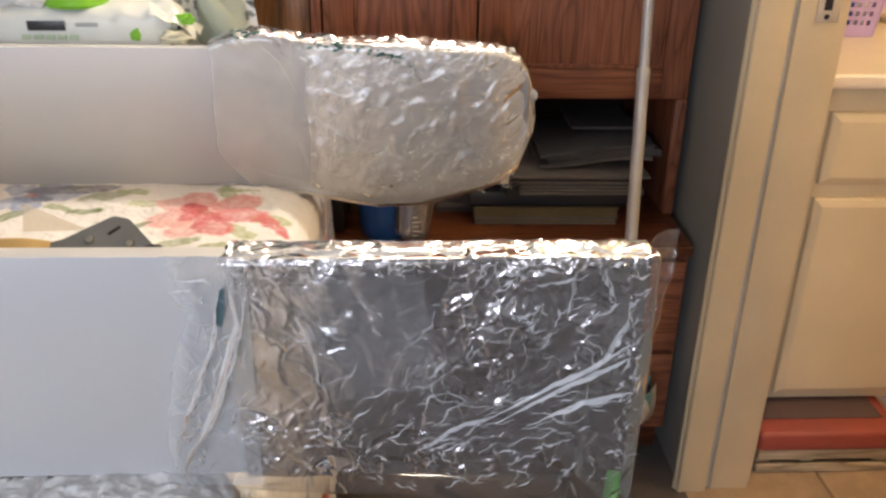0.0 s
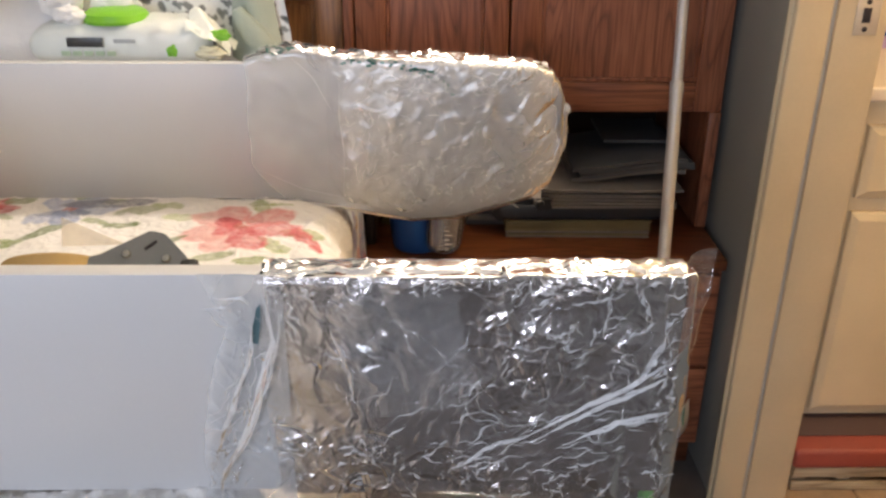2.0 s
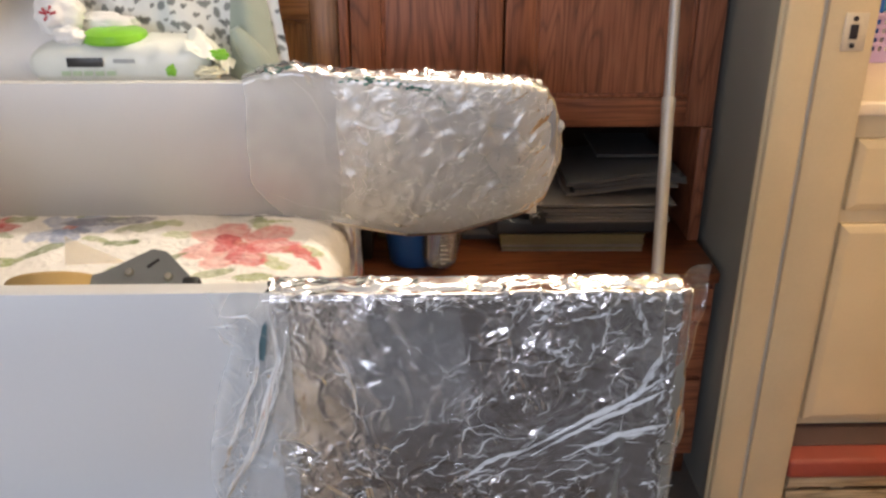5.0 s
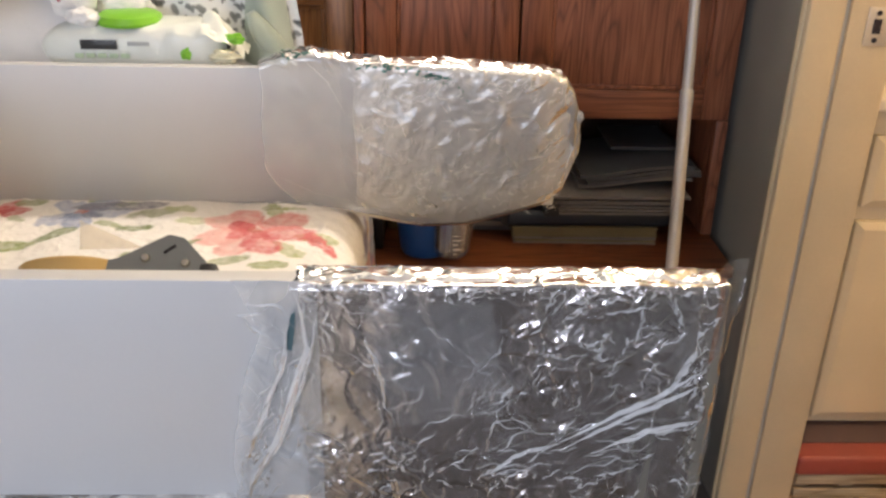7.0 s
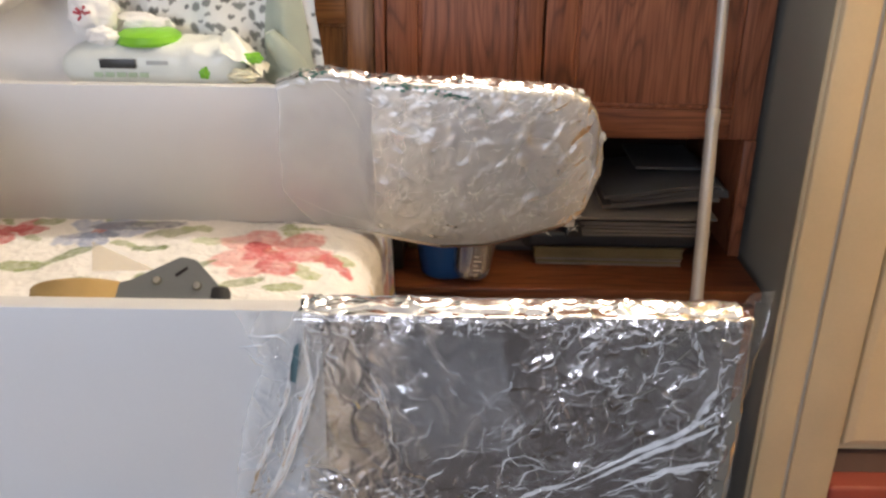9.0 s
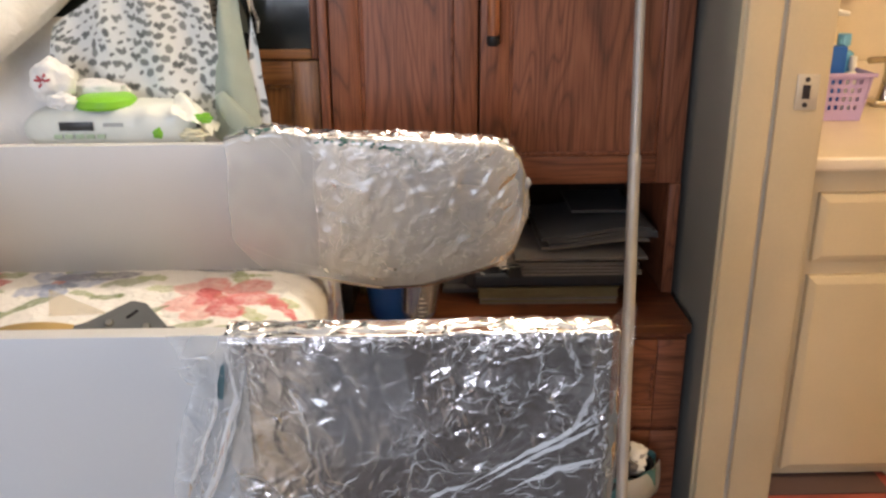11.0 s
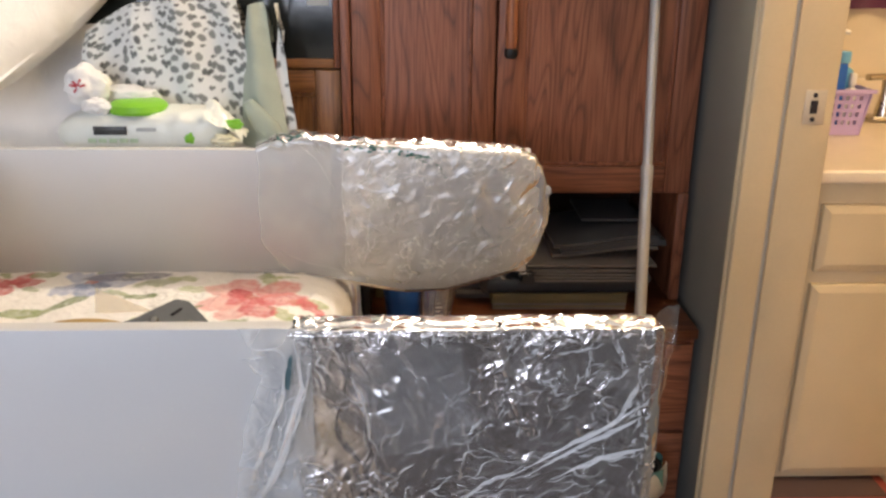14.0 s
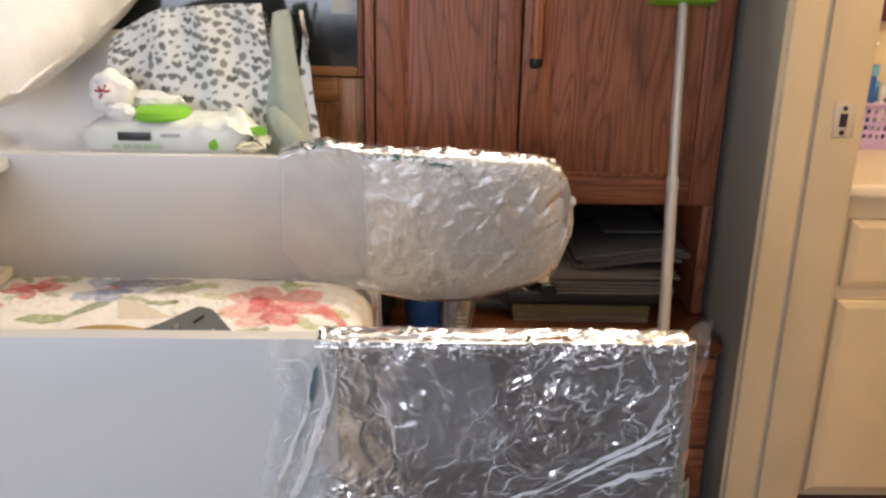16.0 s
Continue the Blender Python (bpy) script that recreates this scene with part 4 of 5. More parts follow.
# the open mouth of the bag, lying loose on the board's face
a, q = np.meshgrid(np.linspace(0, 1, 110), np.linspace(0, 1, 140), indexing="ij")
gleft = np.interp(q, (0, 0.18, 0.40, 0.62, 1.0), (-0.136, -0.112, -0.128, -0.138, -0.146)) + 0.012 * (fbm(q, q * 0, 9, 3) - 0.5)
gx = gleft + (-0.070 - gleft) * a
gz = BZ1 + 0.004 - (BZ1 - BZ0 + 0.006) * q
gy = 0.7555 - 0.006 * q + ridges(gx, gz, 61, 14, (-0.14, -0.075, 0.72, 0.92), 0.014, 0.08, -0.10, True) - np.abs(ridges(gx, gz, 62, 34, (-0.14, -0.075, 0.72, 0.92), 0.002, 0.030, 0.24))
part("bag_mouth", sheet(np.stack([gx, np.minimum(gy, 0.7605), gz], -1)), M_SKIRT, skin, "loose open mouth of the clear bag", auto=False)
# milky strips as the glints on the mouth's folds and wrinkles
for k, (line, wide) in enumerate((([(-0.084, 0.915), (-0.078, 0.868), (-0.098, 0.800), (-0.126, 0.742), (-0.132, 0.718)], 0.0055), ([(-0.072, 0.895), (-0.082, 0.840), (-0.106, 0.775)], 0.0035), ([(-0.090, 0.900), (-0.100, 0.850), (-0.118, 0.800), (-0.134, 0.750)], 0.0040))):
    film_strip("gathered_fold_glint", line, wide, 0.744, 70 + k, M_FOLD_GLINT, "gathered fold of the bag, its glint put in as milky white", -0.30, 1.0)
wrinkles("mouth_wrinkle_glint", ((26, -0.122, -0.080, 0.735, 0.89, 0.040, 0.0020, 72, 9), (5, -0.120, -0.095, 0.875, 0.905, 0.035, 0.0020, 140, 8), (16, -0.14, -0.11, 0.715, 0.77, 0.022, 0.0030, 75, 30)), lambda x: 0.7478 + 0 * x, 8, M_WRINKLE_GLINT, skin, "long pale strips standing for glints on the bag mouth's wrinkles")
M_TEALMARK = plain("teal_print", (0.07, 0.14, 0.16), 0.5)
part("teal_print", flat_shape([(-0.004, -0.014), (0.001, -0.016), (0.004, 0.004), (0.005, 0.018), (0.002, 0.016), (-0.002, 0.002)], 0.0004, Matrix.Translation((-0.091, 0.7478, 0.880)), 0), M_TEALMARK, skin, "patch of dark teal print")


def far_shape(x):
    e = np.clip((x - 0.17) / 0.075, 0, 1)
    belly = np.clip(1 - ((x - 0.06) / 0.17) ** 2, 0, 1)
    low = np.interp(x, (-0.23, -0.16, -0.09, 0.014, 0.084, 0.136, 0.200, 0.228, 0.246), (0.708, 0.706, 0.697, 0.682, 0.686, 0.700, 0.718, 0.738, 0.790))
    high = np.interp(x, (-0.23, -0.19, -0.15, -0.08, 0.07, 0.19, 0.222, 0.236, 0.246), (0.928, 0.942, 0.944, 0.934, 0.930, 0.922, 0.912, 0.892, 0.860))
    return (1.424 - 0.012 * belly + 0.012 * e ** 2, 1.458 + 0.010 * belly - 0.008 * e ** 2, low, high)


def far_relief(x, s, total):
    m = np.clip((x + 0.105) / 0.02, 0.0, 1)
    whole = (-0.11, 0.25, -0.02, 0.30)
    return (0.002 + ridges(x, s, 41, 24, (-0.23, 0.25, -0.02, 0.30), 0.030, 0.080, 0.05, True)
            + ridges(x, s, 44, 120, (-0.20, 0.24, 0.205, 0.285), 0.0040, 0.016, 0.34)
            + (ridges(x, s, 42, 170, whole, 0.0060, 0.020, 0.20) + ridges(x, s, 43, 620, whole, 0.0024, 0.011, 0.26)) * m)


def far_core(x):
    y0, y1, z0, z1 = far_shape(x)
    return (min(y0 + 0.006, 1.4315), y1 - 0.004, z0 + 0.010, z1 - 0.004)


foil2 = wrap(np.linspace(-0.090, 0.240, 120), far_core, 0.006, 220, lambda x, s, t: np.abs(ridges(x, s, 45, 260, (-0.1, 0.25, 0, 0.30), 0.006, 0.02, 0.30)), lambda s, t: 0.012 * (fbm(s, s * 0, 20, 4) - 0.5))
part("foil_wrap", foil2, M_FOIL_DULL, far_b, "crumpled aluminium foil round the board's end", auto=False)
film2 = wrap(np.linspace(-0.226, 0.246, 330), far_shape, 0.010, 420, far_relief, lambda s, t: 0.020 * (fbm(s, s * 0, 14, 9) - 0.5) + 0.05 * np.clip(1 - s / 0.06, 0, 1) ** 1.5)
film2o = part("plastic_bag", film2, M_FILM_HAZY, far_b, "clear plastic bag with small green print", auto=False)
tx, ty = np.meshgrid(np.linspace(-0.205, 0.215, 260), np.linspace(1.420, 1.462, 34), indexing="ij")
tz = far_shape(tx)[3] + 0.0045 + ridges(tx, ty, 54, 130, (-0.20, 0.22, 1.42, 1.46), 0.006, 0.022, 0.30) - 0.006 * np.abs((ty - 1.441) / 0.021) ** 3
part("top_layer", sheet(np.stack([tx, ty, tz], -1)), M_WRINKLE_GLINT, film2o, "bag bunched along the board's top edge", auto=False)
# the knotted tip at the bag's end and the stiff crease where the foil begins
part("bag_tip", lump((0.2465, 1.437, 0.853), (0.005, 0.005, 0.008), 5, 0.5), M_FILM_HAZY, film2o)
for line, w in (([(-0.087, 1.4135, 0.905), (-0.090, 1.4125, 0.850), (-0.084, 1.412, 0.790), (-0.088, 1.4125, 0.720)], 0.0012), ([(-0.160, 1.4185, 0.938), (-0.125, 1.4165, 0.905), (-0.102, 1.414, 0.860)], 0.0009), ([(-0.215, 1.4185, 0.765), (-0.150, 1.417, 0.735), (-0.085, 1.412, 0.722)], 0.0010)):
    part("bag_crease", tube(line, [w * 0.2] + [w * 0.6] * (len(line) - 2) + [w * 0.2], 6), M_WRINKLE_GLINT, film2o)
# pale strips as the glints on the bag's wrinkles
wrinkles("bag_wrinkle_glint", ((150, -0.085, 0.225, 0.72, 0.90, 0.016, 0.0024, 35, 45), (60, 0.0, 0.22, 0.71, 0.78, 0.013, 0.0026, 30, 45), (60, -0.05, 0.22, 0.88, 0.918, 0.018, 0.0026, 15, 40), (16, -0.085, -0.03, 0.75, 0.90, 0.035, 0.0018, 65, 18)),
         lambda x: 1.4175 - 0.012 * np.clip(1 - ((x - 0.06) / 0.17) ** 2, 0, 1) + 0.012 * np.clip((x - 0.17) / 0.075, 0, 1) ** 2, 6, M_WRINKLE_GLINT, film2o, "pale strips standing for glints on the bag's fine wrinkles")
# unreadable green print along the bag's upper edge, as bars
rng = np.random.RandomState(8)
marks = bmesh.new()
for x0, x1, za, zb, count in ((-0.192, -0.150, 0.944, 0.940, 16), (-0.085, -0.004, 0.931, 0.925, 22), (0.000, 0.050, 0.922, 0.908, 26), (0.045, 0.078, 0.906, 0.884, 16)):
    for k in range(count):
        f = rng.uniform()
        x, z = x0 + (x1 - x0) * f, za + (zb - za) * f + rng.uniform(-0.006, 0.006)
        y = 1.4095 if x > -0.1 else 1.4175
        box(x, x + rng.uniform(0.002, 0.007), y, y + 0.0005, z, z + rng.uniform(0.0015, 0.004), 0, bm=marks)
tagged(part("green_print", marks, M_FILM_GREEN, film2o, "rows of small green print", smooth=False), kind="stuff")

# ---------------------------------------------------------------- bedding behind the far board
xs, ys = np.linspace(-1.6, -0.19, 110), np.linspace(1.455, 1.775, 46)
A, B = np.meshgrid(xs, ys, indexing="ij")
top = 0.885 + 0.020 * (fbm(A, B, 6, 12) - 0.5) + 0.05 * np.clip((B - 1.60) / 0.17, 0, 1) + 0.16 * np.clip((B - 1.59) / 0.15, 0, 1) * np.clip((-0.44 - A) / 0.08, 0, 1) + 0.14 * np.clip((-0.66 - A) / 0.25, 0, 1)
edge = np.clip((B - 1.455) / 0.03, 0, 1) ** 0.5 * np.clip((-0.19 - A) / 0.03, 0, 1) ** 0.5 * np.clip((1.775 - B) / 0.03, 0, 1) ** 0.5
pile = sheet(np.stack([A, B, 0.70 + (top - 0.70) * np.clip(edge, 0.0, 1)], -1))
box(-1.59, -0.20, 1.46, 1.77, 0.70, 0.74, 0.01, bm=pile)
duvet = thing("folded_duvet", (-0.9, 1.6, 0.70), "folded white duvet piled at the back of the bed", "duvet")
part("cover", pile, M_SHEET, duvet)
part("seam", tube([(x, 1.4575, 0.80 + 0.004 * math.sin(x * 9)) for x in np.linspace(-1.58, -0.2, 30)], 0.003, 6), M_SHEET, duvet)

e1 = Vector((0.13, 0.31, 0.155)).normalized()
nn = Vector((0.25, -0.45, 0.86))
nn = (nn - nn.dot(e1) * e1).normalized()
across = nn.cross(e1)
tilt = Matrix((across, e1, nn)).transposed().to_4x4()
if tilt.determinant() < 0:
    tilt = Matrix((-across, e1, nn)).transposed().to_4x4()
pil = thing("pillow", (-0.82, 1.6, 0.98), "plump white pillow propped on the folded duvet", "pillow")
pc = Vector((-0.565, 1.600, 1.092)) + 0.325 * across
part("case", pad(pc, (0.66, 0.50, 0.20), 3.2, 44, tilt), M_PILLOW, pil)
seam = [(tilt @ Vector((0.325 * math.copysign(min(1, abs(1.25 * math.cos(a))), math.cos(a)), 0.246 * math.copysign(min(1, abs(1.25 * math.sin(a))), math.sin(a)), 0))) + pc for a in np.linspace(0, 2 * math.pi, 60)]
part("piping", tube(seam, 0.003, 6, caps=False), M_PILLOW, pil)

# leaf-printed blanket draped over the end of the pile, its sage back turned out at one side
rng = np.random.RandomState(12)
bl = thing("blanket", (-0.37, 1.66, 0.89), "white muslin blanket with dark leaf print, sage green on the back", "blanket")


def leaves(S_, T_, count, seed):
    r = np.random.RandomState(seed)
    C = np.zeros(S_.shape + (3,))
    C[:] = (0.80, 0.82, 0.81)
    cells = []
    tries = 0
    while len(cells) < count and tries < 9000:
        tries += 1
        p = (r.uniform(S_.min(), S_.max()), r.uniform(T_.min(), T_.max()))
        if all((p[0] - q[0]) ** 2 + (p[1] - q[1]) ** 2 > 0.0145 ** 2 for q in cells):
            cells.append(p)
    ragx, ragy = 0.0026 * (vnoise(S_, T_, 240, seed) - 0.5), 0.0026 * (vnoise(S_, T_, 240, seed + 4) - 0.5)
    for cx, cy in cells:
        a0, kind = r.uniform(0, 6.28), r.randint(3)
        tone = np.array((0.12, 0.13, 0.125)) * r.uniform(0.7, 1.8)
        blobs = [(0, 0, 0.0080, 0.0054)] if kind == 0 else [(0, 0, 0.0064, 0.0040), (0.006, 0.003, 0.0050, 0.0034), (-0.004, 0.004, 0.0050, 0.0032)] if kind == 1 else [(0, 0, 0.0036, 0.0024), (0.004, 0.001, 0.003, 0.0016)]
        for px, py, a, b in blobs:
            t = a0 + r.uniform(-0.7, 0.7)
            c, s = math.cos(t), math.sin(t)
            wx, wy = S_ - cx - px + ragx, T_ - cy - py + ragy
            d = np.sqrt(((c * wx + s * wy) / a) ** 2 + ((-s * wx + c * wy) / b) ** 2)
            m = (np.clip((1.15 - d) * 4, 0, 1) * 0.88)[..., None]
            C = C * (1 - m) + tone * m
    return C


def drape(x0, x1, n, lean, seed, hem=0.0, foldy=0.018):
    """A hanging cloth from the hem on the pile up over the crest and down behind."""
    s = np.linspace(0, 1, n)
    t = np.linspace(0, 0.42, 230)
    S_, T_ = np.meshgrid(s, t, indexing="ij")
    xx = x0 + (x1 - x0) * S_
    crest = 0.262 - 0.03 * (1 - S_) ** 2 * lean
    up = np.clip(T_ / crest, 0, 1)
    over = np.clip(T_ - crest, 0, 1)
    z = 0.880 + hem + crest * (1.12 * up - 0.12 * up ** 3) - 0.012 * (over / 0.05) ** 1.0 * (over > 0) - over * 0.25
    y = 1.60 + 0.075 * up ** 1.6 + 0.75 * over
    z = z - 0.03 * np.clip((-0.455 - xx) / 0.10, 0, 1) ** 1.3 * up
    y = np.minimum(y, 1.755)
    y = y + foldy * (fbm(xx, T_, 7, seed) - 0.5) * 2 + 0.006 * np.sin(xx * 70 + T_ * 12 + seed)
    xx = xx + (0.055 * S_ - 0.01) * (0.45 - up) + 0.012 * (fbm(xx, T_, 9, seed + 5) - 0.5)
    return xx, y, z, x0 + (x1 - x0) * S_, T_


xx, yy, zz, S_, T_ = drape(-0.56, -0.262, 230, 1.0, 3, 0.0, 0.026)
print_face = part("print_face", sheet(np.stack([xx, yy, zz], -1)), M_LEAFCLOTH, bl, auto=False)
paint(print_face, leaves(S_, T_, 420, 5).reshape(-1, 3))
xx, yy, zz, S_, T_ = drape(-0.275, -0.212, 40, 0.2, 8, -0.01, 0.012)
yy = yy - 0.022 * np.sin(np.linspace(0, math.pi, 40))[:, None] * np.clip(1.2 - T_ / 0.2, 0, 1) + 0.004
part("sage_back", sheet(np.stack([xx, yy, zz], -1)), M_SAGE, bl, "sage green back of the blanket", auto=False)
roll_pts = [(-0.262 + 0.055 * k, 1.588 + 0.012 * k, 0.972 - 0.066 * k - 0.012 * math.sin(3.1 * k)) for k in np.linspace(0, 1, 12)]
part("sage_fold", tube(roll_pts, [0.008, 0.012, 0.015, 0.017, 0.018, 0.019, 0.019, 0.018, 0.017, 0.014, 0.010, 0.006], 14), M_SAGE, bl, "rolled sage green fold")
xx, yy, zz, S_, T_ = drape(-0.222, -0.198, 24, 0.0, 15, -0.012, 0.006)
strip = part("print_edge", sheet(np.stack([xx, yy + 0.012, zz], -1)), M_LEAFCLOTH, bl, auto=False)
paint(strip, leaves(S_ * 1.0, T_, 22, 9).reshape(-1, 3))

# wipes pack and a small cloth bundle on the duvet
wp = thing("wipes_pack", (-0.44, 1.55, 0.892), "white soft pack of wipes with a lime green lid", "wipes pack")
n = 46
a, b = np.meshgrid(np.linspace(-1, 1, n), np.linspace(0, 2 * math.pi, 40, endpoint=False), indexing="ij")
end = np.clip(1 - np.abs(a) ** 7, 0, 1) ** 0.6
cosb, sinb = np.cos(b), np.sin(b)
sq = lambda c, p: np.sign(c) * np.abs(c) ** p
wy = 0.052 * sq(cosb, 0.7) * (0.55 + 0.45 * end)
wz = 0.036 * sq(sinb, 0.55) * np.maximum(end, 0.06) 
wx = 0.140 * a
rum = 0.011 * crumple(wx, b * 0.03, 26, 71, 8) * np.clip(a * 1.8 + 0.35, 0.30, 1.2)
P = np.stack([-0.428 + wx, 1.552 + wy * (1 + rum * 8), 0.928 + wz + rum * np.sign(sinb) * (sinb > 0)], -1)
P[..., 2] = np.maximum(P[..., 2], 0.891)
pack = part("pack", sheet(P, close=True), M_WIPES, wp)
lid = lathe([(0, 0.017), (0.038, 0.0155), (0.045, 0.011), (0.048, 0.002), (0.046, -0.003)], (-0.437, 1.545, 0.964), 36, (1.04, 0.98))
part("lid", lid, M_GREEN, wp, "lime green oval plastic lid")
part("brand_bar", box(-0.500, -0.446, 1.4955, 1.4965, 0.931, 0.945, 0.0003), M_LABEL, pack)
bars = box(-0.430, -0.398, 1.4955, 1.4965, 0.937, 0.943, 0.0002)
part("small_print", bars, M_GREYPRINT, pack)
bars = bmesh.new()
for k in range(5):
    box(-0.51 + 0.017 * k, -0.497 + 0.017 * k, 1.4955, 1.4965, 0.918, 0.925, 0.0002, bm=bars)
part("green_print", bars, M_PALEGREEN, pack)
s, t = np.meshgrid(np.linspace(0, 1, 26), np.linspace(-1, 1, 26), indexing="ij")
fx = -0.322 + 0.060 * s
fy = 1.540 + 0.045 * t * (1 - 0.15 * s)
fz = 0.944 + 0.026 * (1 - s ** 2) * (1 - t * t) - 0.030 * s ** 2 + 0.017 * (crumple(fx, fy, 34, 5, 8) - 0.35)
part("crimped_end", sheet(np.stack([fx, fy, fz], -1)), M_WIPES, wp, "crumpled white end of the pack")
for c_, r_ in (((-0.276, 1.512, 0.946), (0.016, 0.006, 0.008)), ((-0.345, 1.4985, 0.925), (0.007, 0.003, 0.009))):
    part("leaf_print", lump(c_, r_, 33, 0.4), M_GREEN, wp)
part("torn_corner", lump((-0.288, 1.500, 0.922), (0.022, 0.012, 0.009), 12, 0.5), M_WIPES_E, wp)

bun = thing("cloth_bundle", (-0.515, 1.545, 0.955), "small rolled white cloth with red marks", "cloth")


part("ball", lump((-0.520, 1.548, 1.003), (0.035, 0.031, 0.033), 1, 0.26), M_SHEET, bun)
part("tail", lump((-0.468, 1.585, 0.978), (0.050, 0.026, 0.020), 4, 0.28), M_SHEET, bun)
part("knot", lump((-0.498, 1.518, 0.974), (0.022, 0.016, 0.014), 7, 0.3), M_SHEET, bun)
mk = bmesh.new()
for k, (ang, ln) in enumerate(((0.3, 0.010), (1.2, 0.012), (2.3, 0.009), (2.9, 0.012), (4.0, 0.008))):
    px, pz = -0.523 + 0.008 * math.cos(ang), 1.006 + 0.008 * math.sin(ang)
    box(-ln / 2, ln / 2, -0.0006, 0.0006, -0.0018, 0.0018, 0, bm=mk, m=Matrix.Translation((px, 1.5145 + 0.0006 * k, pz)) @ Matrix.Rotation(-ang, 4, "Y"))
part("red_mark", mk, M_REDMARK, bun)

# tape dispenser lying behind the near board
tg = thing("tape_dispenser", (-0.32, 1.09, 0.715), "grey metal tape gun with a roll of tan tape", "tape dispenser")
gm = Matrix.Translation((-0.395, 1.085, 0.742)) @ pose(0, 0, 0, 62, 0, 8)
ro = lathe([(0.038, -0.024), (0.056, -0.024), (0.058, -0.022), (0.058, 0.022), (0.056, 0.024), (0.038, 0.024), (0.038, -0.024)], (0, 0, 0), 40, m=gm @ pose(0, 0, 0, 78, 0, 0))
part("tape_roll", ro, M_TAPE, tg, "roll of tan packing tape")


gp_m = Matrix.Translation((-0.335, 1.075, 0.778)) @ pose(0, 0, 0, -52, 0, 0)
frame_plate = part("frame_plate", flat_shape([(-0.070, -0.030), (0.075, -0.030), (0.098, -0.016), (0.100, 0.004), (0.070, 0.036), (0.052, 0.040), (0.0, 0.010), (-0.055, -0.006)], 0.012, gp_m), M_GUN, tg)
for px, pz in ((0.030, 0.008), (0.076, 0.002), (0.012, -0.020)):
    part("rivet", lathe([(0, 0.004), (0.004, 0.0032), (0.0055, 0), (0.0055, -0.002)], (0, 0, 0), 14, m=gp_m @ Matrix.Translation((px, -0.0005, pz)) @ pose(0, 0, 0, 90)), M_STEEL, frame_plate)
part("slot", box(-0.008, 0.008, -0.001, 0.0002, -0.0018, 0.0018, 0.0003, m=gp_m @ Matrix.Translation((0.056, 0, 0.020)) @ Matrix.Rotation(radians(-40), 4, "Y")), M_HOLE, frame_plate)
part("guard", box(0.090, 0.112, -0.001, 0.018, -0.032, 0.004, 0.005, m=gp_m), M_BLACK, tg, "black plastic guard")
part("tape_end", flat_shape([(-0.050, 0.0), (0.024, 0.002), (-0.052, 0.034)], 0.0006, Matrix.Translation((-0.335, 1.10, 0.785)) @ pose(0, 0, 0, -30, 0, 0), 0), M_TAPE_END, tg, "loose end of clear tape")

# ---------------------------------------------------------------- the open shelf's clutter
ZS = 0.5105


def book(name, x0, x1, y0, y1, z0, z1, cover, pages, label, cat="book", turn=0.0):
    t = thing(name, ((x0 + x1) / 2, (y0 + y1) / 2, z0), label, cat)
    m = Matrix.Translation(((x0 + x1) / 2, (y0 + y1) / 2, 0)) @ pose(0, 0, 0, 0, 0, turn)
    hx, hy, c = (x1 - x0) / 2, (y1 - y0) / 2, min(0.003, (z1 - z0) * 0.25)
    part("cover", box(-hx, hx, -hy, hy, z0, z0 + c, 0.0008, m=m), cover, t)
    part("cover", box(-hx, hx, -hy, hy, z1 - c, z1, 0.0008, m=m), cover, t)
    part("page_block", box(-hx + 0.003, hx - 0.003, -hy + 0.003, hy - 0.003, z0 + c, z1 - c, 0.0005, m=m), pages, t)
    return t


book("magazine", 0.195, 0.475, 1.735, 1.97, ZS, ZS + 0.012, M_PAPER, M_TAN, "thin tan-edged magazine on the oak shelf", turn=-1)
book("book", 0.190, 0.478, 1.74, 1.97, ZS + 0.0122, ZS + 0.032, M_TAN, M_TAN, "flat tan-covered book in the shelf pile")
bind = thing("ring_binder", (0.33, 1.85, ZS + 0.0325), "black ring binder lying in the shelf pile", "binder")
part("cover", box(0.178, 0.500, 1.742, 2.0, ZS + 0.0325, ZS + 0.064, 0.008, 3), M_NAVY, bind)
part("spine_edge", tube([(0.182, 1.745, ZS + 0.048), (0.182, 1.99, ZS + 0.048)], 0.017, 12), M_BLACK, bind)


def papers(name, x0, x1, y0, y1, z0, z1, count, material, label, lift=0.0, seed=1, cat="paper"):
    """A loose pile of thin sheets, each a little off the one below, their far end raised by lift."""
    r = np.random.RandomState(seed)
    t = thing(name, ((x0 + x1) / 2, (y0 + y1) / 2, z0), label, cat)
    th = (z1 - z0) / count
    for k in range(count):
        jx, jy, tw = r.uniform(-0.012, 0.012), r.uniform(-0.010, 0.010), r.uniform(-2.5, 2.5)
        s, q = np.meshgrid(np.linspace(0, 1, 14), np.linspace(0, 1, 3), indexing="ij")
        px = x0 + jx + (x1 - x0) * s
        py = y0 + jy + (y1 - y0) * q + math.tan(radians(tw)) * (px - x0)
        bend = lift * (np.sin(s * math.pi * 0.6) ** 2) - 0.0
        low = np.stack([px, py, z0 + th * k + bend], -1)
        high = low + np.array((0, 0, th * 0.8))
        b = sheet(low[:, ::-1])
        sheet(high, b)
        bmesh.ops.remove_doubles(b, verts=b.verts, dist=1e-6)
        bd = [e for e in b.edges if e.is_boundary]
        bmesh.ops.bridge_loops(b, edges=bd)
        part("sheet", b, material[k % len(material)], t)
    return t


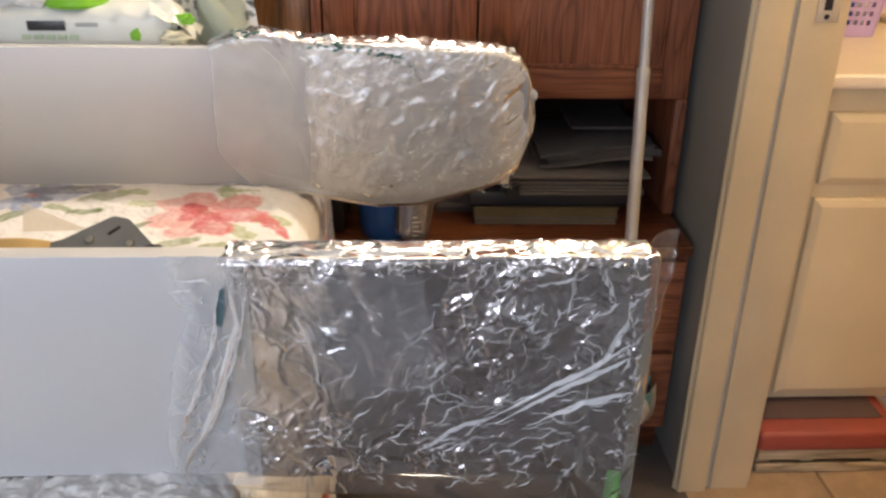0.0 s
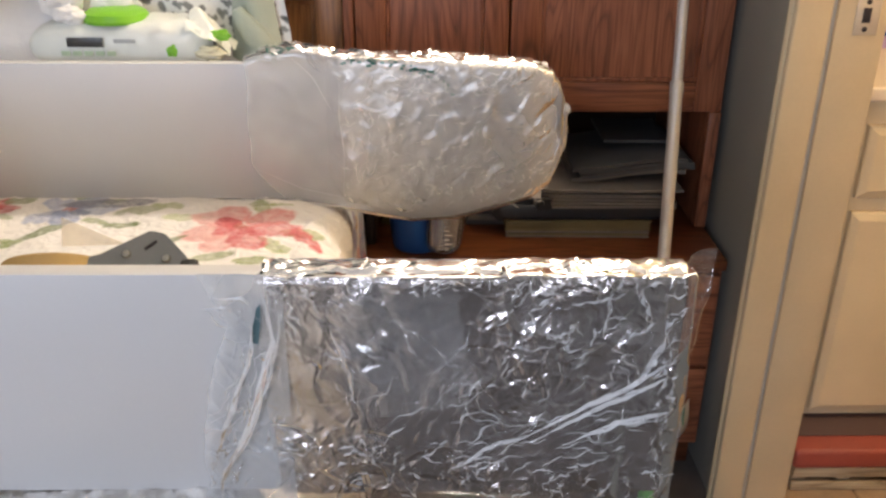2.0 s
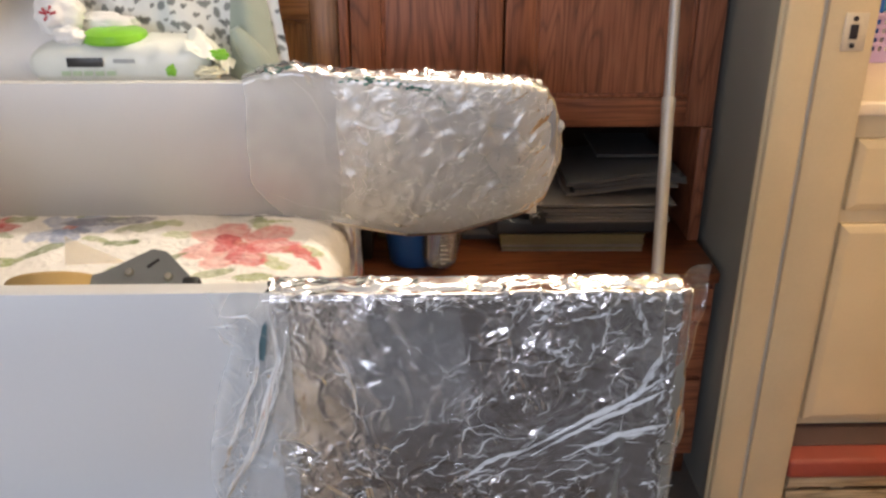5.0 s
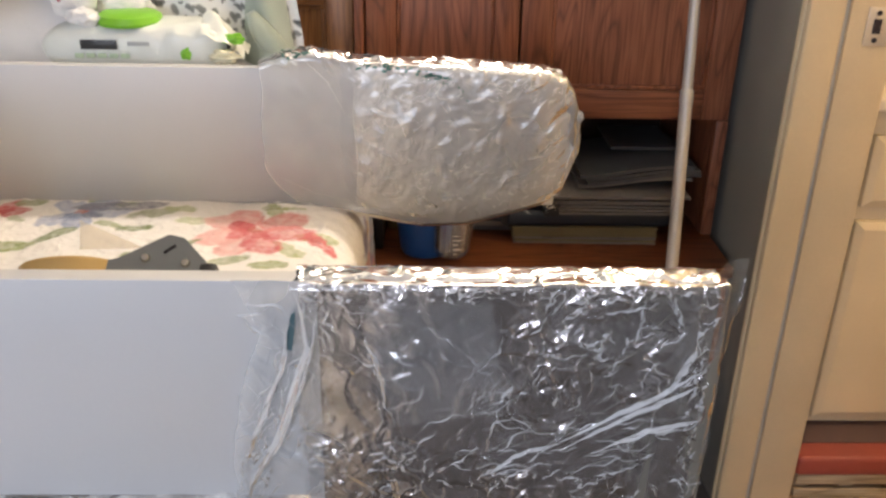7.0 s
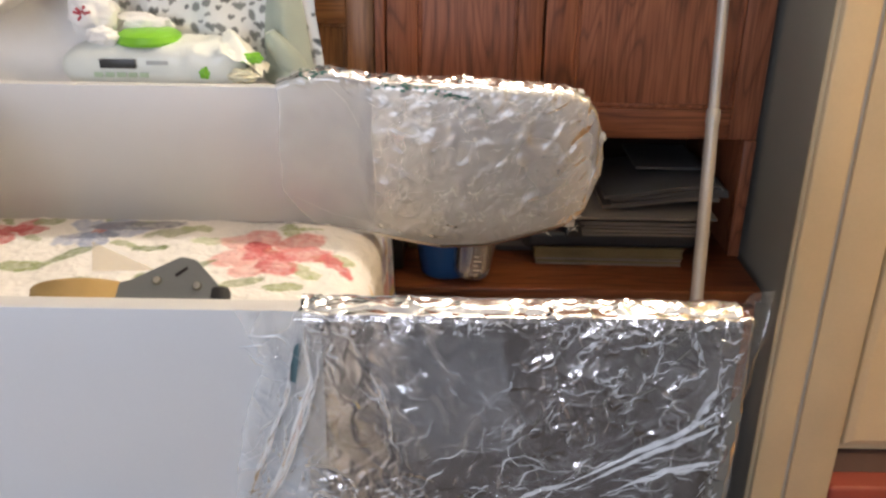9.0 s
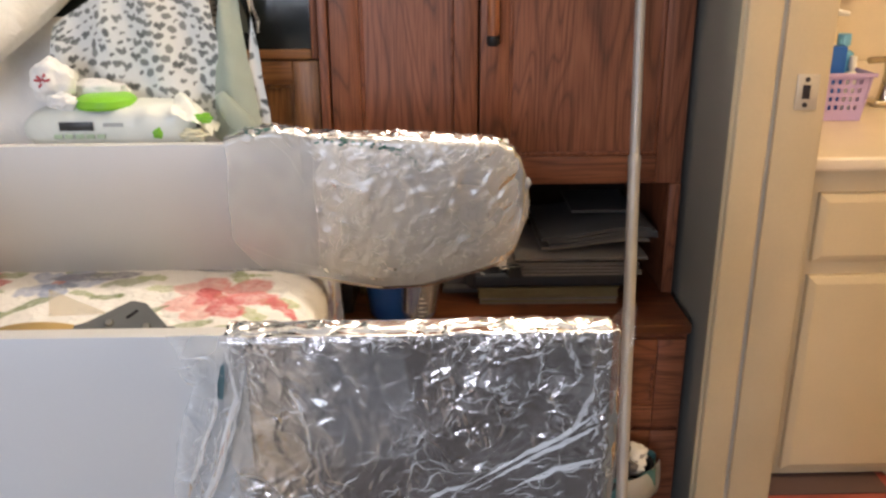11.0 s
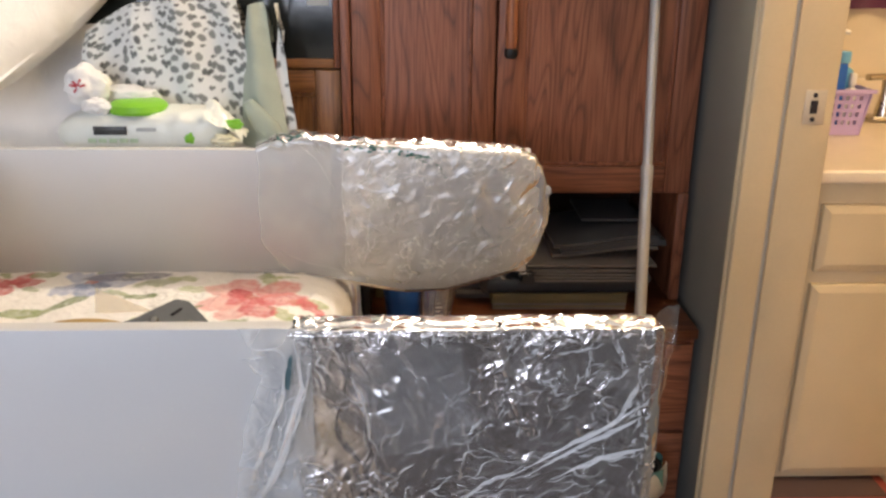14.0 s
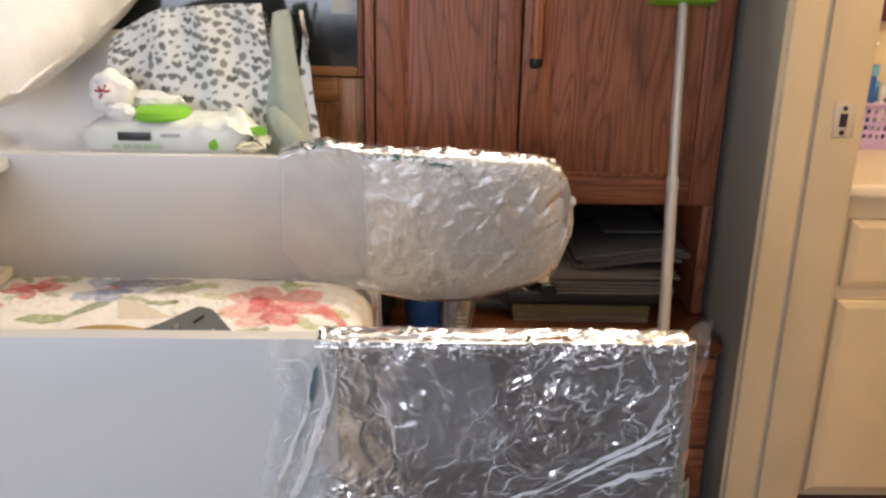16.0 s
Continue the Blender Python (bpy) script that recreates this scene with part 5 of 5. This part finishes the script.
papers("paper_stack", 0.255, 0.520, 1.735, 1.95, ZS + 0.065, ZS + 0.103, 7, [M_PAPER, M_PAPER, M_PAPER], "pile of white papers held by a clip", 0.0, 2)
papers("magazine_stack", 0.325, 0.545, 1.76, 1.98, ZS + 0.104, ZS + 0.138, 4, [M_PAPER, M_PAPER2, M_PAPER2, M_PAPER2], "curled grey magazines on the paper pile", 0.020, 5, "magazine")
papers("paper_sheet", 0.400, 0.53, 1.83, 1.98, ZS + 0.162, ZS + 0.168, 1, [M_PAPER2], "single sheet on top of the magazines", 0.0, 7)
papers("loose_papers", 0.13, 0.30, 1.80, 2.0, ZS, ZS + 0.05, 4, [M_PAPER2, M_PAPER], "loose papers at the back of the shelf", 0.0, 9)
clip = thing("binder_clip", (0.262, 1.73, ZS + 0.06), "black binder clip on the paper pile", "clip")
part("body", flat_shape([(-0.016, -0.010), (0.016, -0.010), (0.010, 0.014), (-0.010, 0.014)], 0.03, Matrix.Translation((0.262, 1.718, ZS + 0.074)), 0.002), M_BLACK, clip)
part("lever", tube([(0.250, 1.716, ZS + 0.082), (0.246, 1.708, ZS + 0.092), (0.276, 1.708, ZS + 0.092), (0.272, 1.716, ZS + 0.082)], 0.0016, 8), M_BLACK, clip)

tubx = thing("plastic_tub", (0.02, 1.69, ZS), "blue plastic tub with a clear measuring cup hung on it", "tub")
part("body", lathe([(0, 0), (0.044, 0), (0.047, 0.004), (0.058, 0.088), (0.061, 0.090), (0.061, 0.096), (0.056, 0.096), (0.045, 0.006), (0, 0.006)], (0.02, 1.705, ZS), 36), M_BLUE, tubx)
cup = lathe([(0, 0), (0.016, 0.001), (0.026, 0.007), (0.032, 0.018), (0.037, 0.088), (0.040, 0.090), (0.036, 0.090), (0.030, 0.020), (0.014, 0.004), (0, 0.004)], (0, 0, 0), 28, m=Matrix.Translation((0.066, 1.655, ZS + 0.006)) @ pose(0, 0, 0, -4, 5, 0) @ Matrix.Diagonal((1.05, 0.95, 0.98, 1)))
part("measuring_cup", cup, M_CLEAR, tubx, "clear plastic measuring cup with marks")
mk = bmesh.new()
for k in range(5):
    box(0.070, 0.084 if k % 2 else 0.078, 1.6195, 1.6200, ZS + 0.028 + 0.009 * k, ZS + 0.0295 + 0.009 * k, 0, bm=mk)
part("scale_marks", mk, M_WHITEPL, tubx)
dark = solo("black_box", box(-0.092, -0.060, 1.70, 1.95, ZS, ZS + 0.16, 0.004), M_BLACK, "narrow black box standing on the oak shelf", "box")
tanb = solo("cardboard_box", box(-0.055, 0.0, 1.80, 2.0, ZS, ZS + 0.12, 0.003), M_TAN, "small tan cardboard box on the oak shelf", "box")

# ---------------------------------------------------------------- mop stood on its grip, waste bin
mop = thing("mop", (0.434, 1.40, 0), "mop with a metal pole and lime green head, stood upside down", "mop")
p0, p1 = Vector((0.434, 1.395, 0.0)), Vector((0.470, 1.705, 1.152))
at = lambda k: p0 + (p1 - p0) * k
part("grip", tube([at(k) for k in (0.0, 0.004, 0.03, 0.09, 0.125, 0.155, 0.16)], [0.011, 0.0165, 0.018, 0.0165, 0.0125, 0.0118, 0.0105], 20), M_GREEN_D, mop, "green rubber grip")
part("lower_pole", tube([at(k) for k in (0.158, 0.45, 0.735)], 0.0108, 20), M_ALU, mop)
part("upper_pole", tube([at(k) for k in (0.733, 0.9, 1.0)], 0.0092, 20), M_ALU, mop)
part("collar", tube([at(k) for k in (0.715, 0.72, 0.735, 0.738)], [0.0108, 0.0118, 0.0118, 0.0095], 20), M_ALU, mop)
part("head", box(-0.058, 0.058, -0.03, 0.03, 0, 0.05, 0.006, 3, m=Matrix.Translation(p1) @ pose(0, 0, 0, -14)), M_GREEN, mop, "lime green plastic head")
part("pad", box(-0.062, 0.062, -0.034, 0.034, 0.0502, 0.066, 0.006, 3, m=Matrix.Translation(p1) @ pose(0, 0, 0, -14)), M_SHEET, mop)

bn = thing("waste_bin", (0.455, 1.56, 0), "small black waste bin lined with a bag and full", "bin")
c = (0.448, 1.558, 0)
sqz = (1.0, 0.76)
part("bucket", lathe([(0, 0.002), (0.070, 0.002), (0.074, 0.01), (0.094, 0.275), (0.097, 0.28), (0.094, 0.285), (0.088, 0.28), (0.070, 0.012), (0, 0.010)], c, 40, sqz), plain("matt_black_plastic", (0.010, 0.010, 0.011), 0.75), bn)
n = 60
a, q = np.meshgrid(np.linspace(0, 2 * math.pi, n, endpoint=False), np.linspace(0, 1, 10), indexing="ij")
rad = 0.098 + 0.004 * np.sin(a * 9) + 0.003 * q
bz = 0.292 - (0.055 + 0.02 * np.sin(a * 3 + 1)) * q + 0.004 * np.sin(a * 7)
bag = np.stack([c[0] + rad * np.cos(a), c[1] + rad * 0.74 * np.sin(a), bz], -1)
part("liner", sheet(bag.transpose(1, 0, 2), close=True), M_TEAL, bn, "teal bag turned over the rim")
for k, (px, py, pz, rr, mt) in enumerate(((0.41, 1.545, 0.335, 0.038, M_RED), (0.455, 1.555, 0.345, 0.045, M_PAPER), (0.495, 1.56, 0.338, 0.036, M_WHITEPL), (0.45, 1.59, 0.33, 0.04, M_PAPER), (0.43, 1.53, 0.33, 0.022, M_WHITEPL))):
    tr = solo("crumpled_waste", lump((px - 0.018, py, (pz - 0.05) * 0.88), (rr, rr * 0.8, rr * 0.75), 20 + k, 0.5), mt, "crumpled paper and wrappers in the bin" if mt is not M_RED else "crumpled red wrapper in the bin", "rubbish", "rubbish in the bin")
flap = np.stack(np.meshgrid(np.linspace(0, 1, 14), np.linspace(0, 1, 14), indexing="ij"), -1)
fx = 0.470 + 0.085 * flap[..., 0]
fz = 0.290 - 0.085 * flap[..., 1] * (0.6 + 0.4 * flap[..., 0])
fy = 1.487 + 0.07 * flap[..., 0] ** 2 - 0.012 * np.sin(flap[..., 1] * 3)
part("bag_flap", sheet(np.stack([fx, fy, fz], -1)), film_mat("white_bag", 0.6, rough=0.3), bn, "whitish plastic flap over the rim")

bn.location.x -= 0.018
bn.scale = (1, 1, 0.88)

# ---------------------------------------------------------------- bathroom vanity
van = thing("vanity", (1.35, 1.98, 0), "cream painted bathroom vanity with raised-panel doors", "vanity")
VX0, VX1, VY = 0.816, 2.30, 1.702
part("carcase", box(VX0, VX1, VY, 2.262, 0.114, 0.7995, 0.002), M_CREAM, van)
part("kick", box(VX0 + 0.01, VX1, 1.98, 2.0, 0.0, 0.1135, 0), M_HOLE, van)
part("end_foot", box(VX0 + 0.002, VX0 + 0.02, 1.99, 2.262, 0.0, 0.1135, 0.001), M_CREAM, van)


def raised_front(name, x0, x1, z0, z1):
    """A door or drawer front with a wide bevelled rim round a raised field."""
    b = bmesh.new()
    rings = []
    for inset, y in ((0.0, VY - 0.0004), (0.0, VY - 0.011), (0.003, VY - 0.0135), (0.013, VY - 0.0175), (0.0165, VY - 0.0185)):
        rings.append([b.verts.new(p) for p in ((x0 + inset, y, z0 + inset), (x1 - inset, y, z0 + inset), (x1 - inset, y, z1 - inset), (x0 + inset, y, z1 - inset))])
    for p, q in zip(rings, rings[1:]):
        for k in range(4):
            b.faces.new((p[k], p[(k + 1) % 4], q[(k + 1) % 4], q[k]))
    b.faces.new(rings[-1])
    b.faces.new(rings[0][::-1])
    bmesh.ops.recalc_face_normals(b, faces=b.faces)
    part(name, b, M_CREAM, van, smooth=False)


for x0, x1 in ((0.841, 1.041), (1.075, 1.50), (1.54, 1.74), (1.78, 2.27)):
    raised_front("drawer_front", x0, x1, 0.611, 0.752)
for x0, x1 in ((0.841, 1.262), (1.270, 1.74), (1.78, 2.27)):
    raised_front("door", x0, x1, 0.133, 0.582)
top = thing("bathroom_counter", (1.5, 1.98, 0.80), "glossy cream vanity top with a moulded sink", "counter")
part("slab", box(0.803, 2.32, 1.668, 2.262, 0.8000, 0.828, 0.007, 3), M_COUNTER, top)
part("backsplash", box(0.80, 2.32, 2.242, 2.2635, 0.8285, 0.92, 0.006, 3), M_COUNTER, top)
part("basin_rim", lathe([(0.19, 0.0), (0.20, 0.004), (0.21, 0.005), (0.222, 0.0)], (1.42, 1.95, 0.828), 48, (1.1, 0.85)), M_COUNTER, top)
part("basin", lathe([(0.19, 0.0012), (0.17, 0.0008), (0.0, 0.0004)], (1.42, 1.95, 0.828), 48, (1.1, 0.85)), M_COUNTER, top)
fa = thing("faucet", (1.30, 2.16, 0.828), "brushed nickel faucet with lever handles", "faucet")
part("base", box(1.15, 1.375, 2.135, 2.185, 0.8285, 0.843, 0.006, 3), M_STEEL, fa)
for x, s in ((1.187, -1), (1.340, 1)):
    hd = part("handle", lathe([(0, 0), (0.022, 0), (0.020, 0.012), (0.013, 0.055), (0.015, 0.085), (0, 0.092)], (x, 2.16, 0.8435), 24), M_STEEL, fa)
    part("lever", tube([(x + 0.006, 2.16, 0.930), (x - 0.02, 2.150, 0.938), (x - 0.066, 2.135, 0.938)], [0.010, 0.008, 0.008], 12), M_STEEL, hd)
part("spout", tube([(1.262, 2.16, 0.84), (1.262, 2.155, 0.89), (1.262, 2.12, 0.915), (1.262, 2.07, 0.908), (1.262, 2.05, 0.895)], [0.018, 0.016, 0.014, 0.012, 0.011], 16), M_STEEL, fa)

# lilac basket with rows of holes
bk = thing("plastic_basket", (0.99, 2.04, 0.829), "lilac plastic basket with rows of holes", "basket")
BX, BY, BZ, BH = (0.942, 1.040), (1.985, 2.10), 0.8292, 0.105


def basket_side(x0, x1, cols, rows):
    """One pierced side as a grid of bars round square holes, unit square in x and z."""
    b = bmesh.new()
    w, h = x1 - x0, BH
    gx, gz = w / (cols + 1.2), h / (rows + 1.6)
    zs = [0, 0.022] + [0.022 + gz * (k + 0.55) for k in range(rows)]
    xs_ = [x0 + 0.5 * (w - gx * (cols - 1)) + gx * k for k in range(cols)]
    hx, hz = gx * 0.27, gz * 0.27
    rowsz = [0.024 + gz * (k + 0.3) for k in range(rows)]
    last = 0
    for zc in rowsz:
        box(x0, x1, 0, 0.003, last, zc - hz, 0, bm=b)
        prev = x0
        for xc in xs_:
            box(prev, xc - hx, 0, 0.003, zc - hz, zc + hz, 0, bm=b)
            prev = xc + hx
        box(prev, x1, 0, 0.003, zc - hz, zc + hz, 0, bm=b)
        last = zc + hz
    box(x0, x1, 0, 0.003, last, h, 0, bm=b)
    return b


fb = basket_side(BX[0], BX[1], 6, 4)
for v in fb.verts:
    k = v.co.z / BH
    v.co = Vector((0.991 + (v.co.x - 0.991) * (1 + 0.16 * k), BY[0] + v.co.y - 0.012 * k, BZ + v.co.z))
part("front", fb, M_PINK, bk, smooth=False)
sb = basket_side(BY[0], BY[1], 5, 4)
for v in sb.verts:
    k = v.co.z / BH
    v.co = Vector((BX[1] + 0.0125 * k + v.co.y, 2.0425 + (v.co.x - 2.0425) * (1 + 0.2 * k), BZ + v.co.z))
part("side", sb, M_PINK, bk, smooth=False)
part("base", box(BX[0], BX[1], BY[0] + 0.003, BY[1], BZ, BZ + 0.003, 0), M_PINK, bk, smooth=False)
part("back", box(BX[0] - 0.01, BX[1] + 0.01, BY[1] + 0.008, BY[1] + 0.011, BZ + 0.003, BZ + BH, 0.001), M_PINK, bk)
part("rim", box(BX[0] - 0.018, BX[1] + 0.02, BY[0] - 0.019, BY[0] - 0.0125, BZ + BH - 0.008, BZ + BH + 0.001, 0.002), M_PINK, bk)


def bottle(name, x, y, r, h, mat_body, label, neck=0.4, cap=None, pump=False):
    t = thing(name, (x, y, BZ + 0.004), label, "bottle")
    part("body", lathe([(0, 0), (r * 0.95, 0), (r, 0.006), (r, h * 0.82), (r * 0.85, h * 0.9), (r * neck, h * 0.95), (r * neck, h), (0, h)], (x, y, BZ + 0.004), 28), mat_body, t)
    if cap:
        part("cap", lathe([(0, 0), (r * 0.55, 0), (r * 0.55, 0.022), (r * 0.5, 0.025), (0, 0.025)], (x, y, BZ + 0.0045 + h), 24), cap, t)
    if pump:
        z = BZ + 0.03 + h
        pm = tube([(x, y, z), (x, y, z + 0.025)], 0.005, 12)
        tube([(x - 0.008, y, z + 0.028), (x + 0.012, y - 0.004, z + 0.030), (x + 0.036, y - 0.01, z + 0.026)], [0.009, 0.008, 0.005], 12, pm)
        part("pump", pm, cap, t)
    return t


blue_box = solo("blue_carton", box(0.962, 1.004, 2.005, 2.03, BZ + 0.0035, BZ + 0.158, 0.003), M_BLUE, "blue carton standing in the basket", "carton")
bottle("bottle", 1.016, 2.055, 0.026, 0.15, M_BLUE_L, "light blue bottle in the basket", cap=M_BLUE_L)
bottle("pump_bottle", 0.985, 2.068, 0.026, 0.165, M_WHITEPL, "white pump bottle in the basket", cap=M_WHITEPL, pump=True)
bottle("lotion_bottle", 1.026, 2.02, 0.015, 0.105, M_WHITEPL, "small white bottle in the basket", cap=M_WHITEPL)

# plum towel on the wall over the vanity, with its ledge
tw = thing("towel", (1.4, 2.25, 1.09), "plum towel hung on the bathroom wall", "towel")
s, t = np.meshgrid(np.linspace(0, 1, 60), np.linspace(0, 1, 24), indexing="ij")
P = np.stack([1.02 + 0.75 * s, 2.245 + 0.010 * np.sin(s * 40) + 0.004 * np.sin(t * 9), 1.09 + 0.5 * t], -1)
part("cloth", sheet(P), M_PURPLE, tw)
part("rail", tube([(1.0, 2.255, 1.592), (1.8, 2.255, 1.592)], 0.008, 12), M_STEEL, tw)

# red-topped scale on a pale box below the vanity, and a white hose
sc = thing("bathroom_scale", (0.93, 1.72, 0.06), "red bathroom scale lying on a pale crate", "scale")
part("platform", box(0.780, 1.088, 1.585, 1.86, 0.060, 0.106, 0.010, 3), M_RED, sc)
part("mat", box(0.800, 1.060, 1.635, 1.84, 0.1064, 0.109, 0.001), plain("dark_rubber", (0.10, 0.06, 0.055), 0.8), sc)
M_CRATE = wood("pale_crate_wood", (0.30, 0.22, 0.13), (0.44, 0.35, 0.22), (0.52, 0.42, 0.28), along="x", rough=0.75)
pb = thing("wooden_crate", (0.93, 1.72, 0), "worn pale slatted wooden crate on the tile floor", "crate")
for z0, z1 in ((0.001, 0.022), (0.034, 0.058)):
    part("slat", box(0.788, 1.070, 1.592, 1.603, z0, z1, 0.002), M_CRATE, pb)
    part("slat", box(1.058, 1.069, 1.6035, 1.85, z0, z1, 0.002), M_CRATE, pb)
for x in (0.79, 0.885, 1.040):
    part("block", box(x, x + 0.030, 1.6035, 1.64, 0.001, 0.058, 0.002), M_CRATE, pb)
part("backing", box(0.82, 1.04, 1.66, 1.85, 0.001, 0.052, 0.002), M_CRATE, pb)
strap = solo("white_board", box(-0.15, 0.15, -0.012, 0.012, -0.016, 0.016, 0.003, m=Matrix.Translation((1.19, 1.72, 0.048)) @ Matrix.Rotation(radians(20), 4, "Y") @ Matrix.Rotation(radians(-12), 4, "Z")), M_WHITEPL, "white plastic board leaning below the vanity", "board")
